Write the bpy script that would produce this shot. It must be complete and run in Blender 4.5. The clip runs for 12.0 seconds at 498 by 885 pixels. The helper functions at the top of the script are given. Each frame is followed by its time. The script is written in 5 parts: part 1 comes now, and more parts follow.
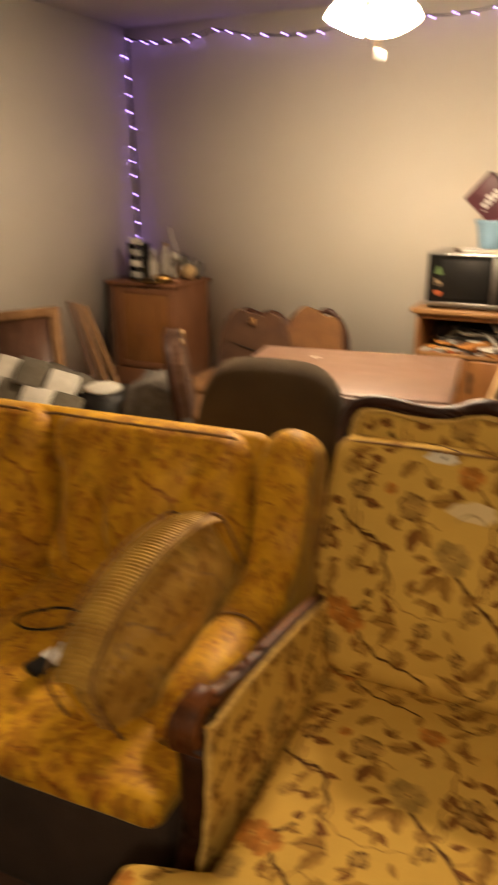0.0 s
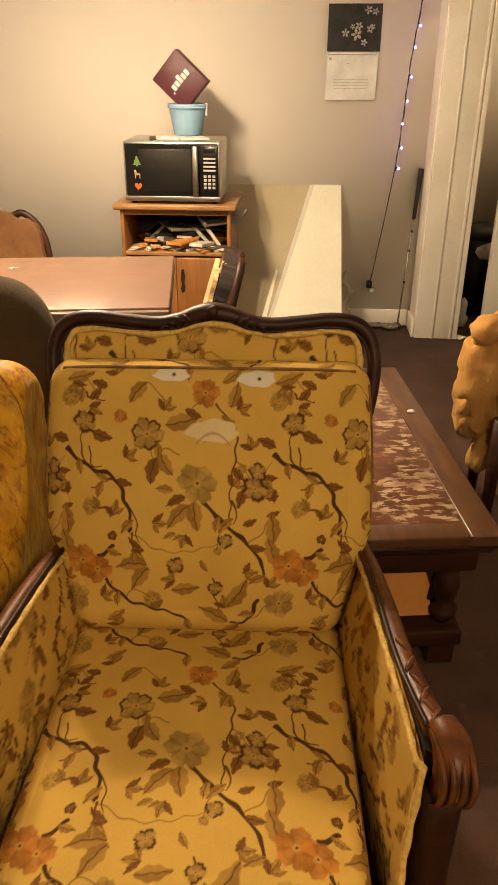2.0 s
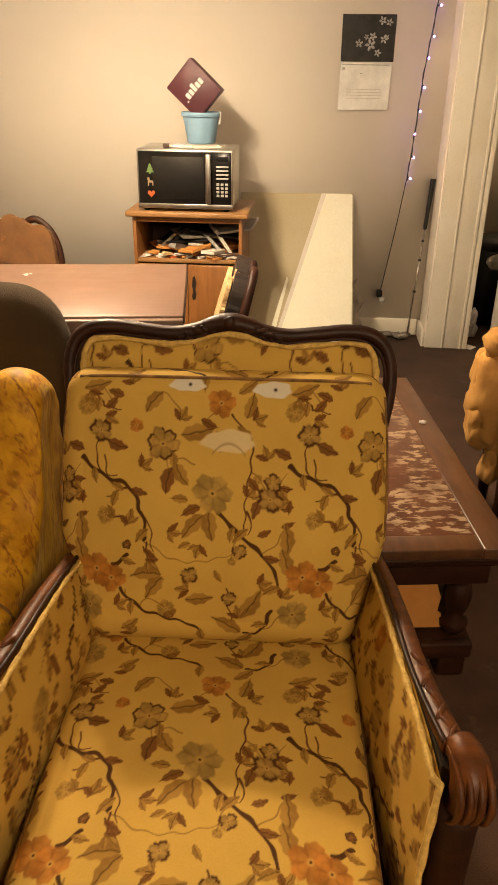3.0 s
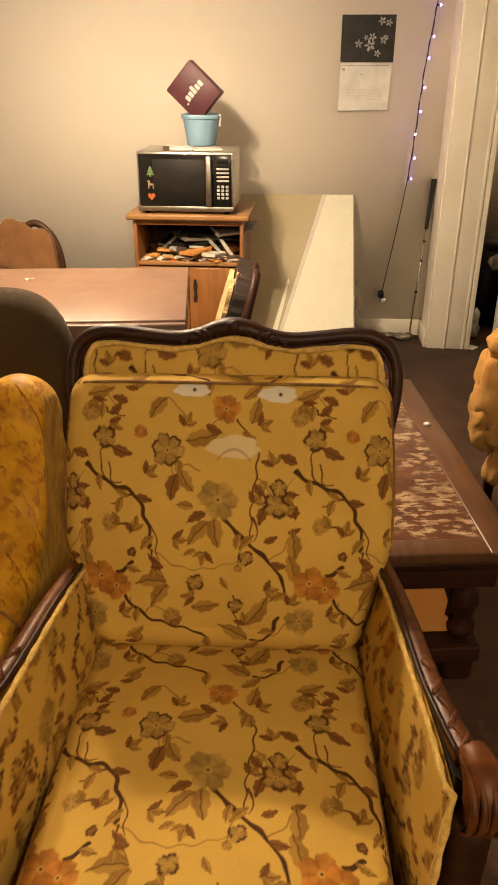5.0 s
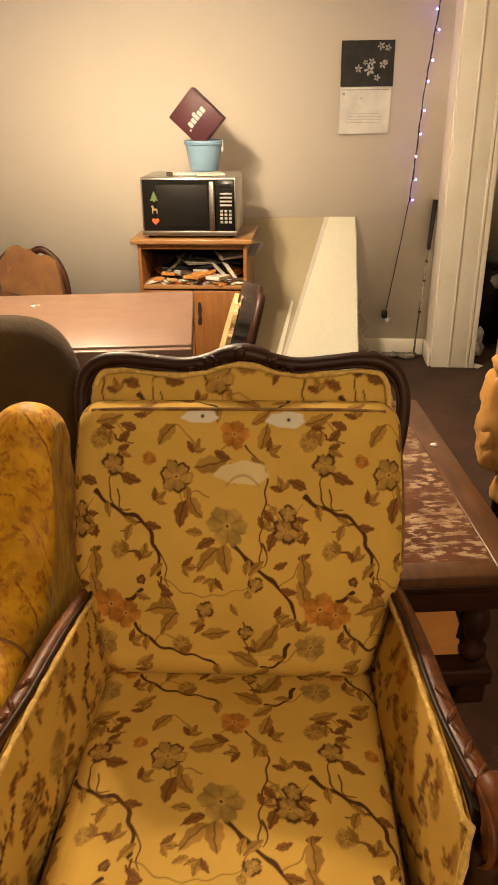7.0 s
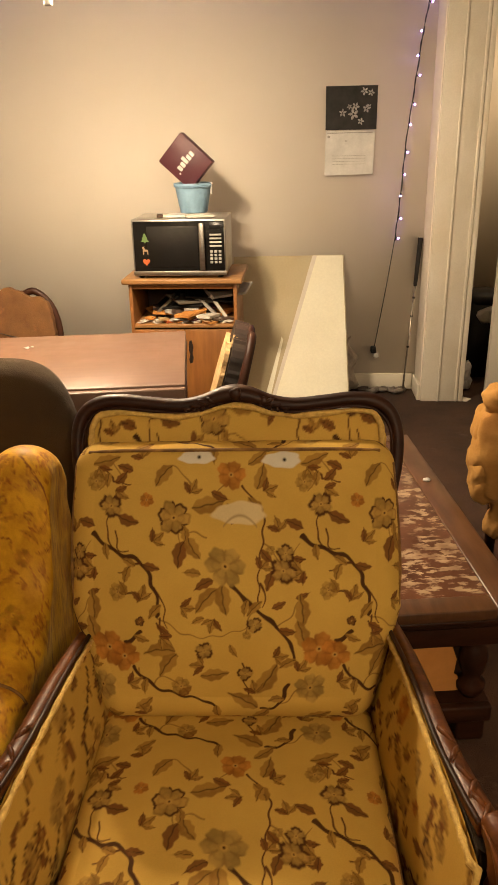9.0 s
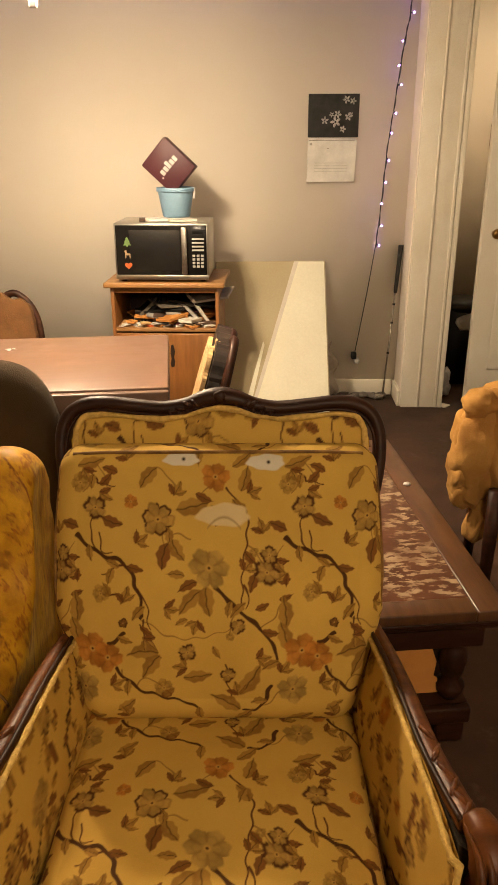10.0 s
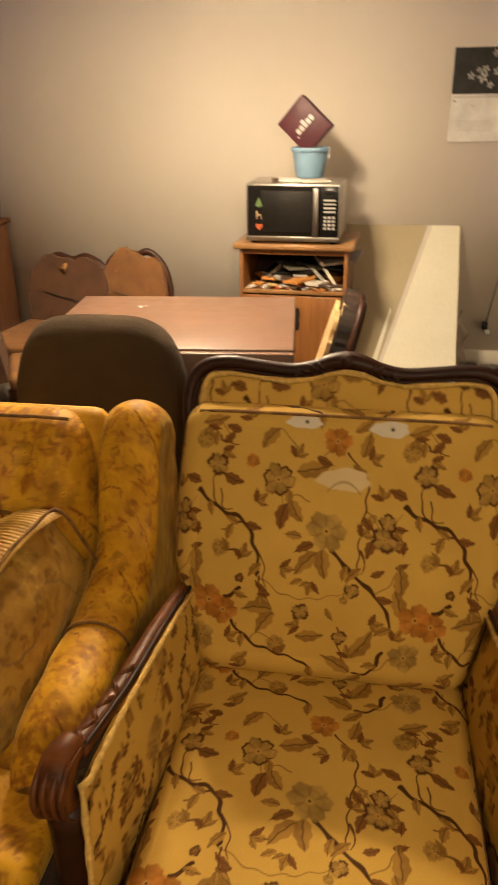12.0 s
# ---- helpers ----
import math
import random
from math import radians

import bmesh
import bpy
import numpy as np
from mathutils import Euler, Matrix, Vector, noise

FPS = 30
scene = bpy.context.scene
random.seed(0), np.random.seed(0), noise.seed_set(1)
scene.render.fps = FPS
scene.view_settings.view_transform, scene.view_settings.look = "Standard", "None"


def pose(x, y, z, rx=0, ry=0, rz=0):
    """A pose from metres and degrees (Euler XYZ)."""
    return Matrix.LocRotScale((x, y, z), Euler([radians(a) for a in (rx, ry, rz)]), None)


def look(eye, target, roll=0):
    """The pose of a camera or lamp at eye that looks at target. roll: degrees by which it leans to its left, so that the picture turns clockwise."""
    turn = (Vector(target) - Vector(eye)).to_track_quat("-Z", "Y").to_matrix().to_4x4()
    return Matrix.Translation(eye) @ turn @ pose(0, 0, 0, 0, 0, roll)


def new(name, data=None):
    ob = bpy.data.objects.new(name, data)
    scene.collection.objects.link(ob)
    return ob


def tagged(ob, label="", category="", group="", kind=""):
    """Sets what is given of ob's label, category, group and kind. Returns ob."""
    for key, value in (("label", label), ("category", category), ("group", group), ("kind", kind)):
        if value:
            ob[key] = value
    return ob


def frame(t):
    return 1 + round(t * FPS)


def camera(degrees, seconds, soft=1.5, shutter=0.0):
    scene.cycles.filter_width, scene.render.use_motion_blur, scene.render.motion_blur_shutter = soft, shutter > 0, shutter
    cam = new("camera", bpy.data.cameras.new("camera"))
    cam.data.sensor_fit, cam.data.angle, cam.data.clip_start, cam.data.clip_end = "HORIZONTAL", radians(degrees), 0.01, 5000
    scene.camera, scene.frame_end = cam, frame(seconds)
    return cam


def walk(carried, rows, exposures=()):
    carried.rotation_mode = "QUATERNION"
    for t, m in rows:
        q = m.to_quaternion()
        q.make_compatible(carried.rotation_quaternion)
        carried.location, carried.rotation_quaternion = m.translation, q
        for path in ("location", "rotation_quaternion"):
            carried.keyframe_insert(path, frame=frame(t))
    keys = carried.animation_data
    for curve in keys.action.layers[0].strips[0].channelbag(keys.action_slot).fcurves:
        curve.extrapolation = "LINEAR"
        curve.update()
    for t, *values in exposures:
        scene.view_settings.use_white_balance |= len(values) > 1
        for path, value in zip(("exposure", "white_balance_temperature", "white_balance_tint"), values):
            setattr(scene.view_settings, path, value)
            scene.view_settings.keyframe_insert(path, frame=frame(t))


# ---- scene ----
cam = camera(37.0, 12.0, 1.5, 0.5)
PATH = [
    (0, (0.403, 0.32, 1.399), (-0.434, 2.01, 0.733), -0.3),
    (0.3, (0.419, 0.377, 1.374), (-0.066, 2.158, 0.605), 1.1),
    (0.5, (0.405, 0.393, 1.368), (0.177, 2.209, 0.562), 0.7),
    (1, (0.338, 0.445, 1.383), (0.242, 2.25, 0.527), 0.3),
    (1.5, (0.344, 0.494, 1.363), (0.254, 2.28, 0.467), 1.9),
    (2, (0.356, 0.506, 1.368), (0.233, 2.285, 0.463), 0.2),
    (2.5, (0.347, 0.507, 1.377), (0.209, 2.293, 0.488), 0.6),
    (4.5, (0.328, 0.515, 1.374), (0.203, 2.294, 0.47), 1.2),
    (5, (0.329, 0.521, 1.378), (0.188, 2.307, 0.489), 0.2),
    (5.5, (0.325, 0.516, 1.386), (0.183, 2.318, 0.529), -0.0),
    (6, (0.328, 0.528, 1.382), (0.192, 2.316, 0.497), 0.1),
    (6.5, (0.328, 0.528, 1.386), (0.19, 2.327, 0.523), -0.3),
    (7, (0.322, 0.526, 1.388), (0.167, 2.333, 0.546), -0.7),
    (9, (0.312, 0.517, 1.404), (0.182, 2.363, 0.645), -1.2),
    (9.5, (0.308, 0.514, 1.403), (0.2, 2.364, 0.651), -0.9),
    (10, (0.303, 0.507, 1.402), (0.229, 2.361, 0.656), -0.2),
    (10.5, (0.299, 0.505, 1.404), (0.198, 2.352, 0.643), -0.8),
    (11, (0.314, 0.521, 1.407), (0.124, 2.343, 0.604), -2.0),
    (11.5, (0.349, 0.555, 1.398), (0.094, 2.358, 0.571), -2.1),
    (11.8, (0.316, 0.535, 1.396), (-0.028, 2.312, 0.546), -2.7),
    (12, (0.289, 0.499, 1.401), (-0.088, 2.279, 0.57), -0.6),
]

walk(cam, [(t, look(e, a, r)) for t, e, a, r in PATH],
     ((0, 0.1), (0.5, 0.26), (1.2, 0.4), (7.0, 0.4), (9.0, 0.28), (11.3, 0.28), (12, 0.22)))

# ---------------------------------------------------------------- light
WARM = (1.0, 0.76, 0.5)
world = bpy.data.worlds.new("night")
world.use_nodes = True
world.node_tree.nodes["Background"].inputs[0].default_value = (0.01, 0.012, 0.02, 1)
world.node_tree.nodes["Background"].inputs[1].default_value = 0.3
scene.world = world


def lamp(name, place, power, radius, colour=WARM):
    data = bpy.data.lights.new(name, "POINT")
    data.energy, data.shadow_soft_size, data.color = power, radius, colour
    ob = new(name, data)
    ob.location = place
    return ob


FAN = Vector((-0.425, 2.92, 2.36))       # light kit over the room
TOP_LAMP = 2.08
DOME = Vector((0.95, -0.95, 2.32))      # ceiling light behind the viewer
for dx, dy in ((-0.089, -0.032), (0.089, -0.032), (0.0, 0.094)):
    lamp("bulb_light", FAN + Vector((dx, dy, -0.492)), 42.0, 0.02)
lamp("dome_light", DOME + Vector((0, 0, -0.24)), 46.0, 0.1)
lamp("hall_light", (1.75, 5.35, TOP_LAMP), 5.5, 0.1)

# ---------------------------------------------------------------- materials


def graph(name, rough=0.6, metal=0.0):
    m = bpy.data.materials.new(name)
    m.use_nodes = True
    nt = m.node_tree
    b = nt.nodes["Principled BSDF"]
    b.inputs["Roughness"].default_value = rough
    b.inputs["Metallic"].default_value = metal
    return m, nt, b


def node(nt, kind, **inputs):
    n = nt.nodes.new(kind)
    for k, v in inputs.items():
        n.inputs[k.replace("_", " ")].default_value = v
    return n


def mixed(nt, fac, a, b, mode="MIX"):
    n = nt.nodes.new("ShaderNodeMix")
    n.data_type, n.blend_type = "RGBA", mode
    for sock, v in ((n.inputs[0], fac), (n.inputs[6], a), (n.inputs[7], b)):
        if hasattr(v, "links"):
            nt.links.new(v, sock)
        elif isinstance(v, tuple):
            sock.default_value = (*v, 1)
        else:
            sock.default_value = v
    return n.outputs[2]


def noise_tex(nt, scale, detail=4.0, rough=0.55, stretch=None, kind="Object"):
    tc = nt.nodes.new("ShaderNodeTexCoord")
    out = tc.outputs[kind]
    if stretch:
        mp = nt.nodes.new("ShaderNodeMapping")
        mp.inputs["Scale"].default_value = stretch
        nt.links.new(out, mp.inputs[0])
        out = mp.outputs[0]
    n = node(nt, "ShaderNodeTexNoise", Scale=scale, Detail=detail, Roughness=rough)
    nt.links.new(out, n.inputs["Vector"])
    return n.outputs[0]


def ramp(nt, src, lo, hi):
    n = nt.nodes.new("ShaderNodeMapRange")
    n.inputs[1].default_value, n.inputs[2].default_value = lo, hi
    nt.links.new(src, n.inputs[0])
    return n.outputs[0]


def bump(nt, b, src, strength, dist=0.002):
    n = node(nt, "ShaderNodeBump", Strength=strength, Distance=dist)
    nt.links.new(src, n.inputs["Height"])
    nt.links.new(n.outputs[0], b.inputs["Normal"])


def mat(name, c1, c2=None, scale=6.0, rough=0.6, metal=0.0, fine=80.0, relief=0.2, stretch=None, stain=None, stain_at=(0.62, 0.72), dist=0.002):
    """Two colours broken up at two scales, an optional stain, and a fine relief."""
    m, nt, b = graph(name, rough, metal)
    c2 = c2 or tuple(v * 0.75 for v in c1)
    col = mixed(nt, ramp(nt, noise_tex(nt, scale, stretch=stretch), 0.32, 0.68), c1, c2)
    small = noise_tex(nt, fine, 3, stretch=stretch)
    col = mixed(nt, 0.22, col, mixed(nt, small, (0.25, 0.25, 0.25), (1, 1, 1)), "MULTIPLY")
    if stain:
        col = mixed(nt, ramp(nt, noise_tex(nt, scale * 1.7, 6, 0.65), *stain_at), col, stain)
    nt.links.new(col, b.inputs["Base Color"])
    rn = nt.nodes.new("ShaderNodeMapRange")
    rn.inputs[3].default_value, rn.inputs[4].default_value = max(rough - 0.1, 0.03), min(rough + 0.12, 1)
    nt.links.new(noise_tex(nt, scale * 2.3), rn.inputs[0])
    nt.links.new(rn.outputs[0], b.inputs["Roughness"])
    if relief:
        bump(nt, b, small, relief, dist)
    return m


def fabric(name, weave=900.0, rough=0.85, sheen=0.3, crush=0.0):
    """Cloth whose print lies in the mesh's colour layer, with thread relief; crush: the streaky nap of velvet."""
    m, nt, b = graph(name, rough)
    at = nt.nodes.new("ShaderNodeAttribute")
    at.attribute_name = "print"
    col = mixed(nt, 0.35, at.outputs["Color"], mixed(nt, noise_tex(nt, weave * 0.5, 2), (0.45, 0.45, 0.45), (1, 1, 1)), "MULTIPLY")
    col = mixed(nt, 0.5, col, mixed(nt, ramp(nt, noise_tex(nt, 7, 4), 0.3, 0.7), (0.72, 0.68, 0.6), (1, 1, 1)), "MULTIPLY")
    if crush:
        nap = ramp(nt, noise_tex(nt, 11, 6, 0.6, stretch=(1.4, 1.4, 0.8)), 0.38, 0.60)
        col = mixed(nt, crush, col, mixed(nt, nap, (0.5, 0.3, 0.14), (1.12, 1.08, 1)), "MULTIPLY")
    nt.links.new(col, b.inputs["Base Color"])
    b.inputs["Sheen Weight"].default_value = sheen
    b.inputs["Specular IOR Level"].default_value = 0.2
    b.inputs["Sheen Roughness"].default_value = 0.4
    b.inputs["Sheen Tint"].default_value = (1, 0.75, 0.25, 1)
    bump(nt, b, noise_tex(nt, weave, 2), 0.25, 0.001)
    return m


def glow(name, colour, strength):
    m, nt, b = graph(name, 0.4)
    b.inputs["Base Color"].default_value = (*colour, 1)
    b.inputs["Emission Color"].default_value = (*colour, 1)
    b.inputs["Emission Strength"].default_value = strength
    return m


M = {
    "wall": mat("cream_paint", (0.87, 0.8, 0.69), (0.83, 0.755, 0.635), 1.3, 0.7, fine=260, relief=0.12, stain=(0.76, 0.67, 0.53), stain_at=(0.66, 0.95), dist=0.001),
    "ceiling": mat("ceiling_paint", (0.84, 0.79, 0.71), (0.8, 0.74, 0.65), 2.0, 0.9, fine=120, relief=0.5),
    "trim": mat("gloss_trim_paint", (0.8, 0.75, 0.64), (0.74, 0.68, 0.55), 5.0, 0.38, fine=150, relief=0.05, stain=(0.5, 0.4, 0.26), stain_at=(0.7, 0.92)),
    "carpet": mat("brown_carpet", (0.13, 0.06, 0.028), (0.065, 0.029, 0.014), 4.0, 0.97, fine=420, relief=1.0, stain=(0.14, 0.08, 0.05), dist=0.006),
    "walnut": mat("dark_polished_walnut", (0.042, 0.013, 0.005), (0.02, 0.007, 0.003), 9, 0.46, fine=60, relief=0.12, stretch=(1, 1, 6)),
    "rosewood": mat("red_brown_rail", (0.16, 0.05, 0.01), (0.06, 0.018, 0.005), 12, 0.4, fine=70, relief=0.12, stretch=(1, 4, 1)),
    "table": mat("pink_wood_laminate", (0.155, 0.082, 0.05), (0.132, 0.07, 0.042), 5, 0.42, fine=40, relief=0.03, stretch=(0.4, 9, 1)),
    "black_wood": mat("blackened_wood", (0.03, 0.016, 0.01), (0.016, 0.009, 0.006), 9, 0.5, fine=60, relief=0.15),
    "dark_edge": mat("dark_table_edge", (0.12, 0.05, 0.03), None, 8, 0.45),
    "oak": mat("orange_stained_wood", (0.31, 0.13, 0.034), (0.21, 0.08, 0.02), 6, 0.4, fine=50, relief=0.1, stretch=(6, 6, 0.7), stain=(0.07, 0.025, 0.01), stain_at=(0.66, 0.7)),
    "oak_top": mat("worn_shelf_top", (0.36, 0.19, 0.065), (0.26, 0.12, 0.04), 6, 0.45, fine=50, relief=0.1, stretch=(0.8, 7, 3)),
    "cabinet_wood": mat("brown_cabinet_wood", (0.26, 0.11, 0.045), (0.18, 0.07, 0.03), 6, 0.45, fine=50, relief=0.1, stretch=(6, 6, 0.8)),
    "shadow_wood": mat("shadow_brown_wood", (0.09, 0.05, 0.03), None, 6, 0.8),
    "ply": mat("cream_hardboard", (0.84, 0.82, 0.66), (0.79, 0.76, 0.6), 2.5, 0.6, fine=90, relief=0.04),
    "board_tan": mat("tan_hardboard", (0.47, 0.4, 0.25), (0.42, 0.35, 0.21), 2.5, 0.7, fine=90, relief=0.05),
    "coffee_wood": mat("brown_table_wood", (0.12, 0.052, 0.02), (0.07, 0.03, 0.012), 8, 0.33, fine=60, relief=0.1, stretch=(5, 0.8, 1)),
    "skirt": mat("dark_brown_velvet", (0.035, 0.017, 0.007), (0.02, 0.01, 0.004), 8, 0.9, fine=300, relief=0.5),
    "olive": mat("olive_brown_upholstery", (0.055, 0.032, 0.009), (0.038, 0.022, 0.007), 7, 0.93, fine=380, relief=0.7),
    "gold": mat("torn_golden_brocade", (0.2, 0.09, 0.022), (0.11, 0.046, 0.012), 7, 0.85, fine=150, relief=0.7, stain=(0.2, 0.08, 0.02), stain_at=(0.6, 0.72)),
    "brown_cloth": mat("ripped_brown_cloth", (0.085, 0.036, 0.012), (0.05, 0.02, 0.008), 9, 0.9, fine=150, relief=0.7, stain=(0.07, 0.03, 0.012), stain_at=(0.58, 0.7)),
    "rag": mat("dirty_gold_wadding", (0.32, 0.16, 0.045), (0.2, 0.09, 0.025), 16, 0.95, fine=120, relief=1.0, stain=(0.14, 0.06, 0.02), dist=0.005),
    "foam": mat("yellowed_cotton_wadding", (0.68, 0.48, 0.24), (0.5, 0.3, 0.12), 22, 0.95, fine=120, relief=1.0, stain=(0.3, 0.14, 0.05), dist=0.005),
    "pelt": mat("draped_gold_cloth", (0.56, 0.3, 0.075), (0.4, 0.19, 0.04), 9, 0.9, fine=180, relief=0.6, stain=(0.24, 0.11, 0.03), stain_at=(0.64, 0.8)),
    "steel": mat("brushed_steel", (0.62, 0.6, 0.56), (0.5, 0.48, 0.44), 6, 0.32, 1.0, fine=120, relief=0.03, stretch=(1, 20, 20)),
    "chrome": mat("worn_chrome", (0.6, 0.58, 0.54), (0.35, 0.3, 0.25), 40, 0.3, 1.0, fine=150),
    "black_glass": mat("black_oven_glass", (0.012, 0.011, 0.01), None, 4, 0.1, fine=40, relief=0),
    "black": mat("black_plastic", (0.01, 0.009, 0.008), None, 12, 0.45),
    "grip": mat("black_rubber_grip", (0.018, 0.014, 0.012), None, 40, 0.8, fine=300, relief=0.5),
    "key": mat("grey_key", (0.5, 0.48, 0.44), None, 30, 0.5),
    "blue": mat("pale_blue_plastic", (0.25, 0.41, 0.56), (0.22, 0.375, 0.52), 9, 0.45, fine=90, relief=0.04),
    "maroon": mat("maroon_card", (0.085, 0.016, 0.024), (0.07, 0.013, 0.02), 9, 0.5, fine=110, relief=0.05),
    "white": mat("white_print", (0.78, 0.76, 0.72), None, 12, 0.6, relief=0),
    "paper": mat("off_white_paper", (0.7, 0.66, 0.58), (0.62, 0.57, 0.48), 9, 0.8, relief=0.08),
    "grey_print": mat("grey_print", (0.42, 0.4, 0.36), None, 20, 0.8, relief=0),
    "photo": mat("dark_photograph", (0.014, 0.014, 0.012), (0.035, 0.032, 0.03), 16, 0.6, relief=0),
    "petal": mat("pale_petal_print", (0.5, 0.47, 0.44), (0.26, 0.25, 0.24), 45, 0.4, relief=0),
    "green": mat("green_sticker", (0.12, 0.2, 0.06), None, 30, 0.5, relief=0),
    "tan": mat("tan_sticker", (0.4, 0.27, 0.15), None, 30, 0.5, relief=0),
    "red": mat("orange_red_sticker", (0.55, 0.12, 0.03), None, 30, 0.5, relief=0),
    "wire": mat("dark_green_wire", (0.03, 0.03, 0.025), None, 40, 0.5),
    "clear_bag": mat("cloudy_plastic_bag", (0.6, 0.52, 0.42), (0.45, 0.38, 0.3), 14, 0.3, fine=60, relief=0.8, dist=0.01),
    "bag_white": mat("white_plastic_bag", (0.72, 0.7, 0.66), None, 14, 0.4, fine=60, relief=0.8, dist=0.01),
    "card": mat("orange_cardboard", (0.66, 0.29, 0.065), (0.55, 0.22, 0.045), 9, 0.75, fine=60, relief=0.15),
    "picture": mat("brown_oil_picture", (0.14, 0.06, 0.03), (0.08, 0.035, 0.02), 9, 0.5),
    "frame_wood": mat("gilt_brown_frame", (0.4, 0.22, 0.09), (0.24, 0.12, 0.05), 20, 0.45),
    "quilt_light": mat("white_quilt_patch", (0.74, 0.7, 0.62), (0.6, 0.56, 0.48), 18, 0.95, fine=200, relief=0.6),
    "quilt_dark": mat("grey_green_quilt_patch", (0.15, 0.13, 0.1), (0.1, 0.085, 0.06), 18, 0.95, fine=200, relief=0.6),
    "grey_cloth": mat("grey_crumpled_cloth", (0.2, 0.17, 0.14), (0.09, 0.075, 0.06), 12, 0.95, fine=120, relief=0.9, dist=0.008),
    "bottle": mat("brown_glass_bottle", (0.09, 0.05, 0.02), None, 20, 0.12),
    "clear": mat("cloudy_clear_glass", (0.5, 0.45, 0.38), (0.38, 0.33, 0.27), 20, 0.12),
    "brass": mat("aged_brass", (0.5, 0.3, 0.09), (0.3, 0.17, 0.05), 25, 0.3, 1.0),
    "gimp": mat("yellow_braid", (0.75, 0.5, 0.13), (0.5, 0.31, 0.07), 90, 0.85, fine=300, relief=1.0),
    "piping": mat("tan_fabric_cord", (0.3, 0.15, 0.03), (0.11, 0.048, 0.012), 40, 0.9, fine=300, relief=0.8),
    "floral": fabric("printed_linen_floral", 900, 0.85, 0.0),
    "velvet": fabric("gold_jacquard_velvet", 700, 0.55, 0.3, 0.55),
    "marble": None,
    "shade": glow("lit_frosted_glass", (1.0, 0.8, 0.56), 108.0),
    "dome_shade": glow("lit_opal_glass", (1.0, 0.8, 0.56), 70.0),
    "hall_shade": glow("dim_frosted_glass", (1.0, 0.72, 0.42), 16.0),
    "led": glow("violet_led", (0.45, 0.26, 1.0), 15.0),
}


def marble_top():
    m, nt, b = graph("mottled_red_table_tile", 0.3)
    big = ramp(nt, noise_tex(nt, 34, 6, 0.62, stretch=(0.8, 1.6, 1)), 0.5, 0.56)
    zone = ramp(nt, noise_tex(nt, 7, 3), 0.38, 0.56)
    col = mixed(nt, ramp(nt, noise_tex(nt, 9, 4), 0.35, 0.65), (0.125, 0.05, 0.026), (0.085, 0.034, 0.018))
    spot = nt.nodes.new("ShaderNodeMath")
    spot.operation = "MULTIPLY"
    nt.links.new(big, spot.inputs[0])
    nt.links.new(zone, spot.inputs[1])
    col = mixed(nt, spot.outputs[0], col, (0.4, 0.29, 0.18))
    nt.links.new(col, b.inputs["Base Color"])
    bump(nt, b, noise_tex(nt, 60, 4), 0.15)
    return m


M["marble"] = marble_top()
for name_ in ("black_glass", "black", "photo", "marble", "walnut", "rosewood"):
    M[name_].node_tree.nodes["Principled BSDF"].inputs["Specular IOR Level"].default_value = 0.22

# ---------------------------------------------------------------- mesh helpers


def thing(name, label, category, at=None, group="", kind=""):
    ob = new(name)
    ob.empty_display_size = 0.05
    ob.matrix_world = at if at is not None else Matrix()
    return tagged(ob, label, category, group, kind)


def part(name, bm, material, parent=None, label="", smooth=True):
    me = bpy.data.meshes.new(name)
    if isinstance(bm, bmesh.types.BMesh):
        bmesh.ops.recalc_face_normals(bm, faces=bm.faces)
        bm.to_mesh(me)
        bm.free()
    else:
        me.from_pydata(bm[0], [], bm[1])
        me.update()
    me.materials.append(M[material])
    if smooth:
        me.polygons.foreach_set("use_smooth", [True] * len(me.polygons))
    ob = new(name, me)
    ob.parent = parent
    return tagged(ob, label)


def solid(name, bm, material, label, category, at=None, group="", kind="", smooth=True):
    """A thing of one mesh."""
    ob = part(name, bm, material, None, "", smooth)
    if at is not None:
        ob.matrix_world = at
    return tagged(ob, label, category, group, kind)


def box(x0, x1, y0, y1, z0, z1, r=0.004, seg=2, bm=None, m=None):
    b = bmesh.new()
    bmesh.ops.create_cube(b, size=1)
    bmesh.ops.scale(b, verts=b.verts, vec=(x1 - x0, y1 - y0, z1 - z0))
    if r:
        bmesh.ops.bevel(b, geom=list(b.edges), offset=r, segments=seg, profile=0.5, affect="EDGES")
    bmesh.ops.translate(b, verts=b.verts, vec=((x0 + x1) / 2, (y0 + y1) / 2, (z0 + z1) / 2))
    if m is not None:
        bmesh.ops.transform(b, matrix=m, verts=b.verts)
    if bm is None:
        return b
    me = bpy.data.meshes.new("joined")
    b.to_mesh(me)
    b.free()
    bm.from_mesh(me)
    bpy.data.meshes.remove(me)
    return bm


def spline(pts, n=8):
    pts = [Vector(p) for p in pts]
    out = []
    ext = [pts[0] * 2 - pts[1], *pts, pts[-1] * 2 - pts[-2]]
    for i in range(1, len(ext) - 2):
        a, b, c, d = ext[i - 1:i + 3]
        for k in range(n):
            t = k / n
            out.append(0.5 * ((2 * b) + (c - a) * t + (2 * a - 5 * b + 4 * c - d) * t * t + (3 * b - a - 3 * c + d) * t ** 3))
    return out + [pts[-1]]


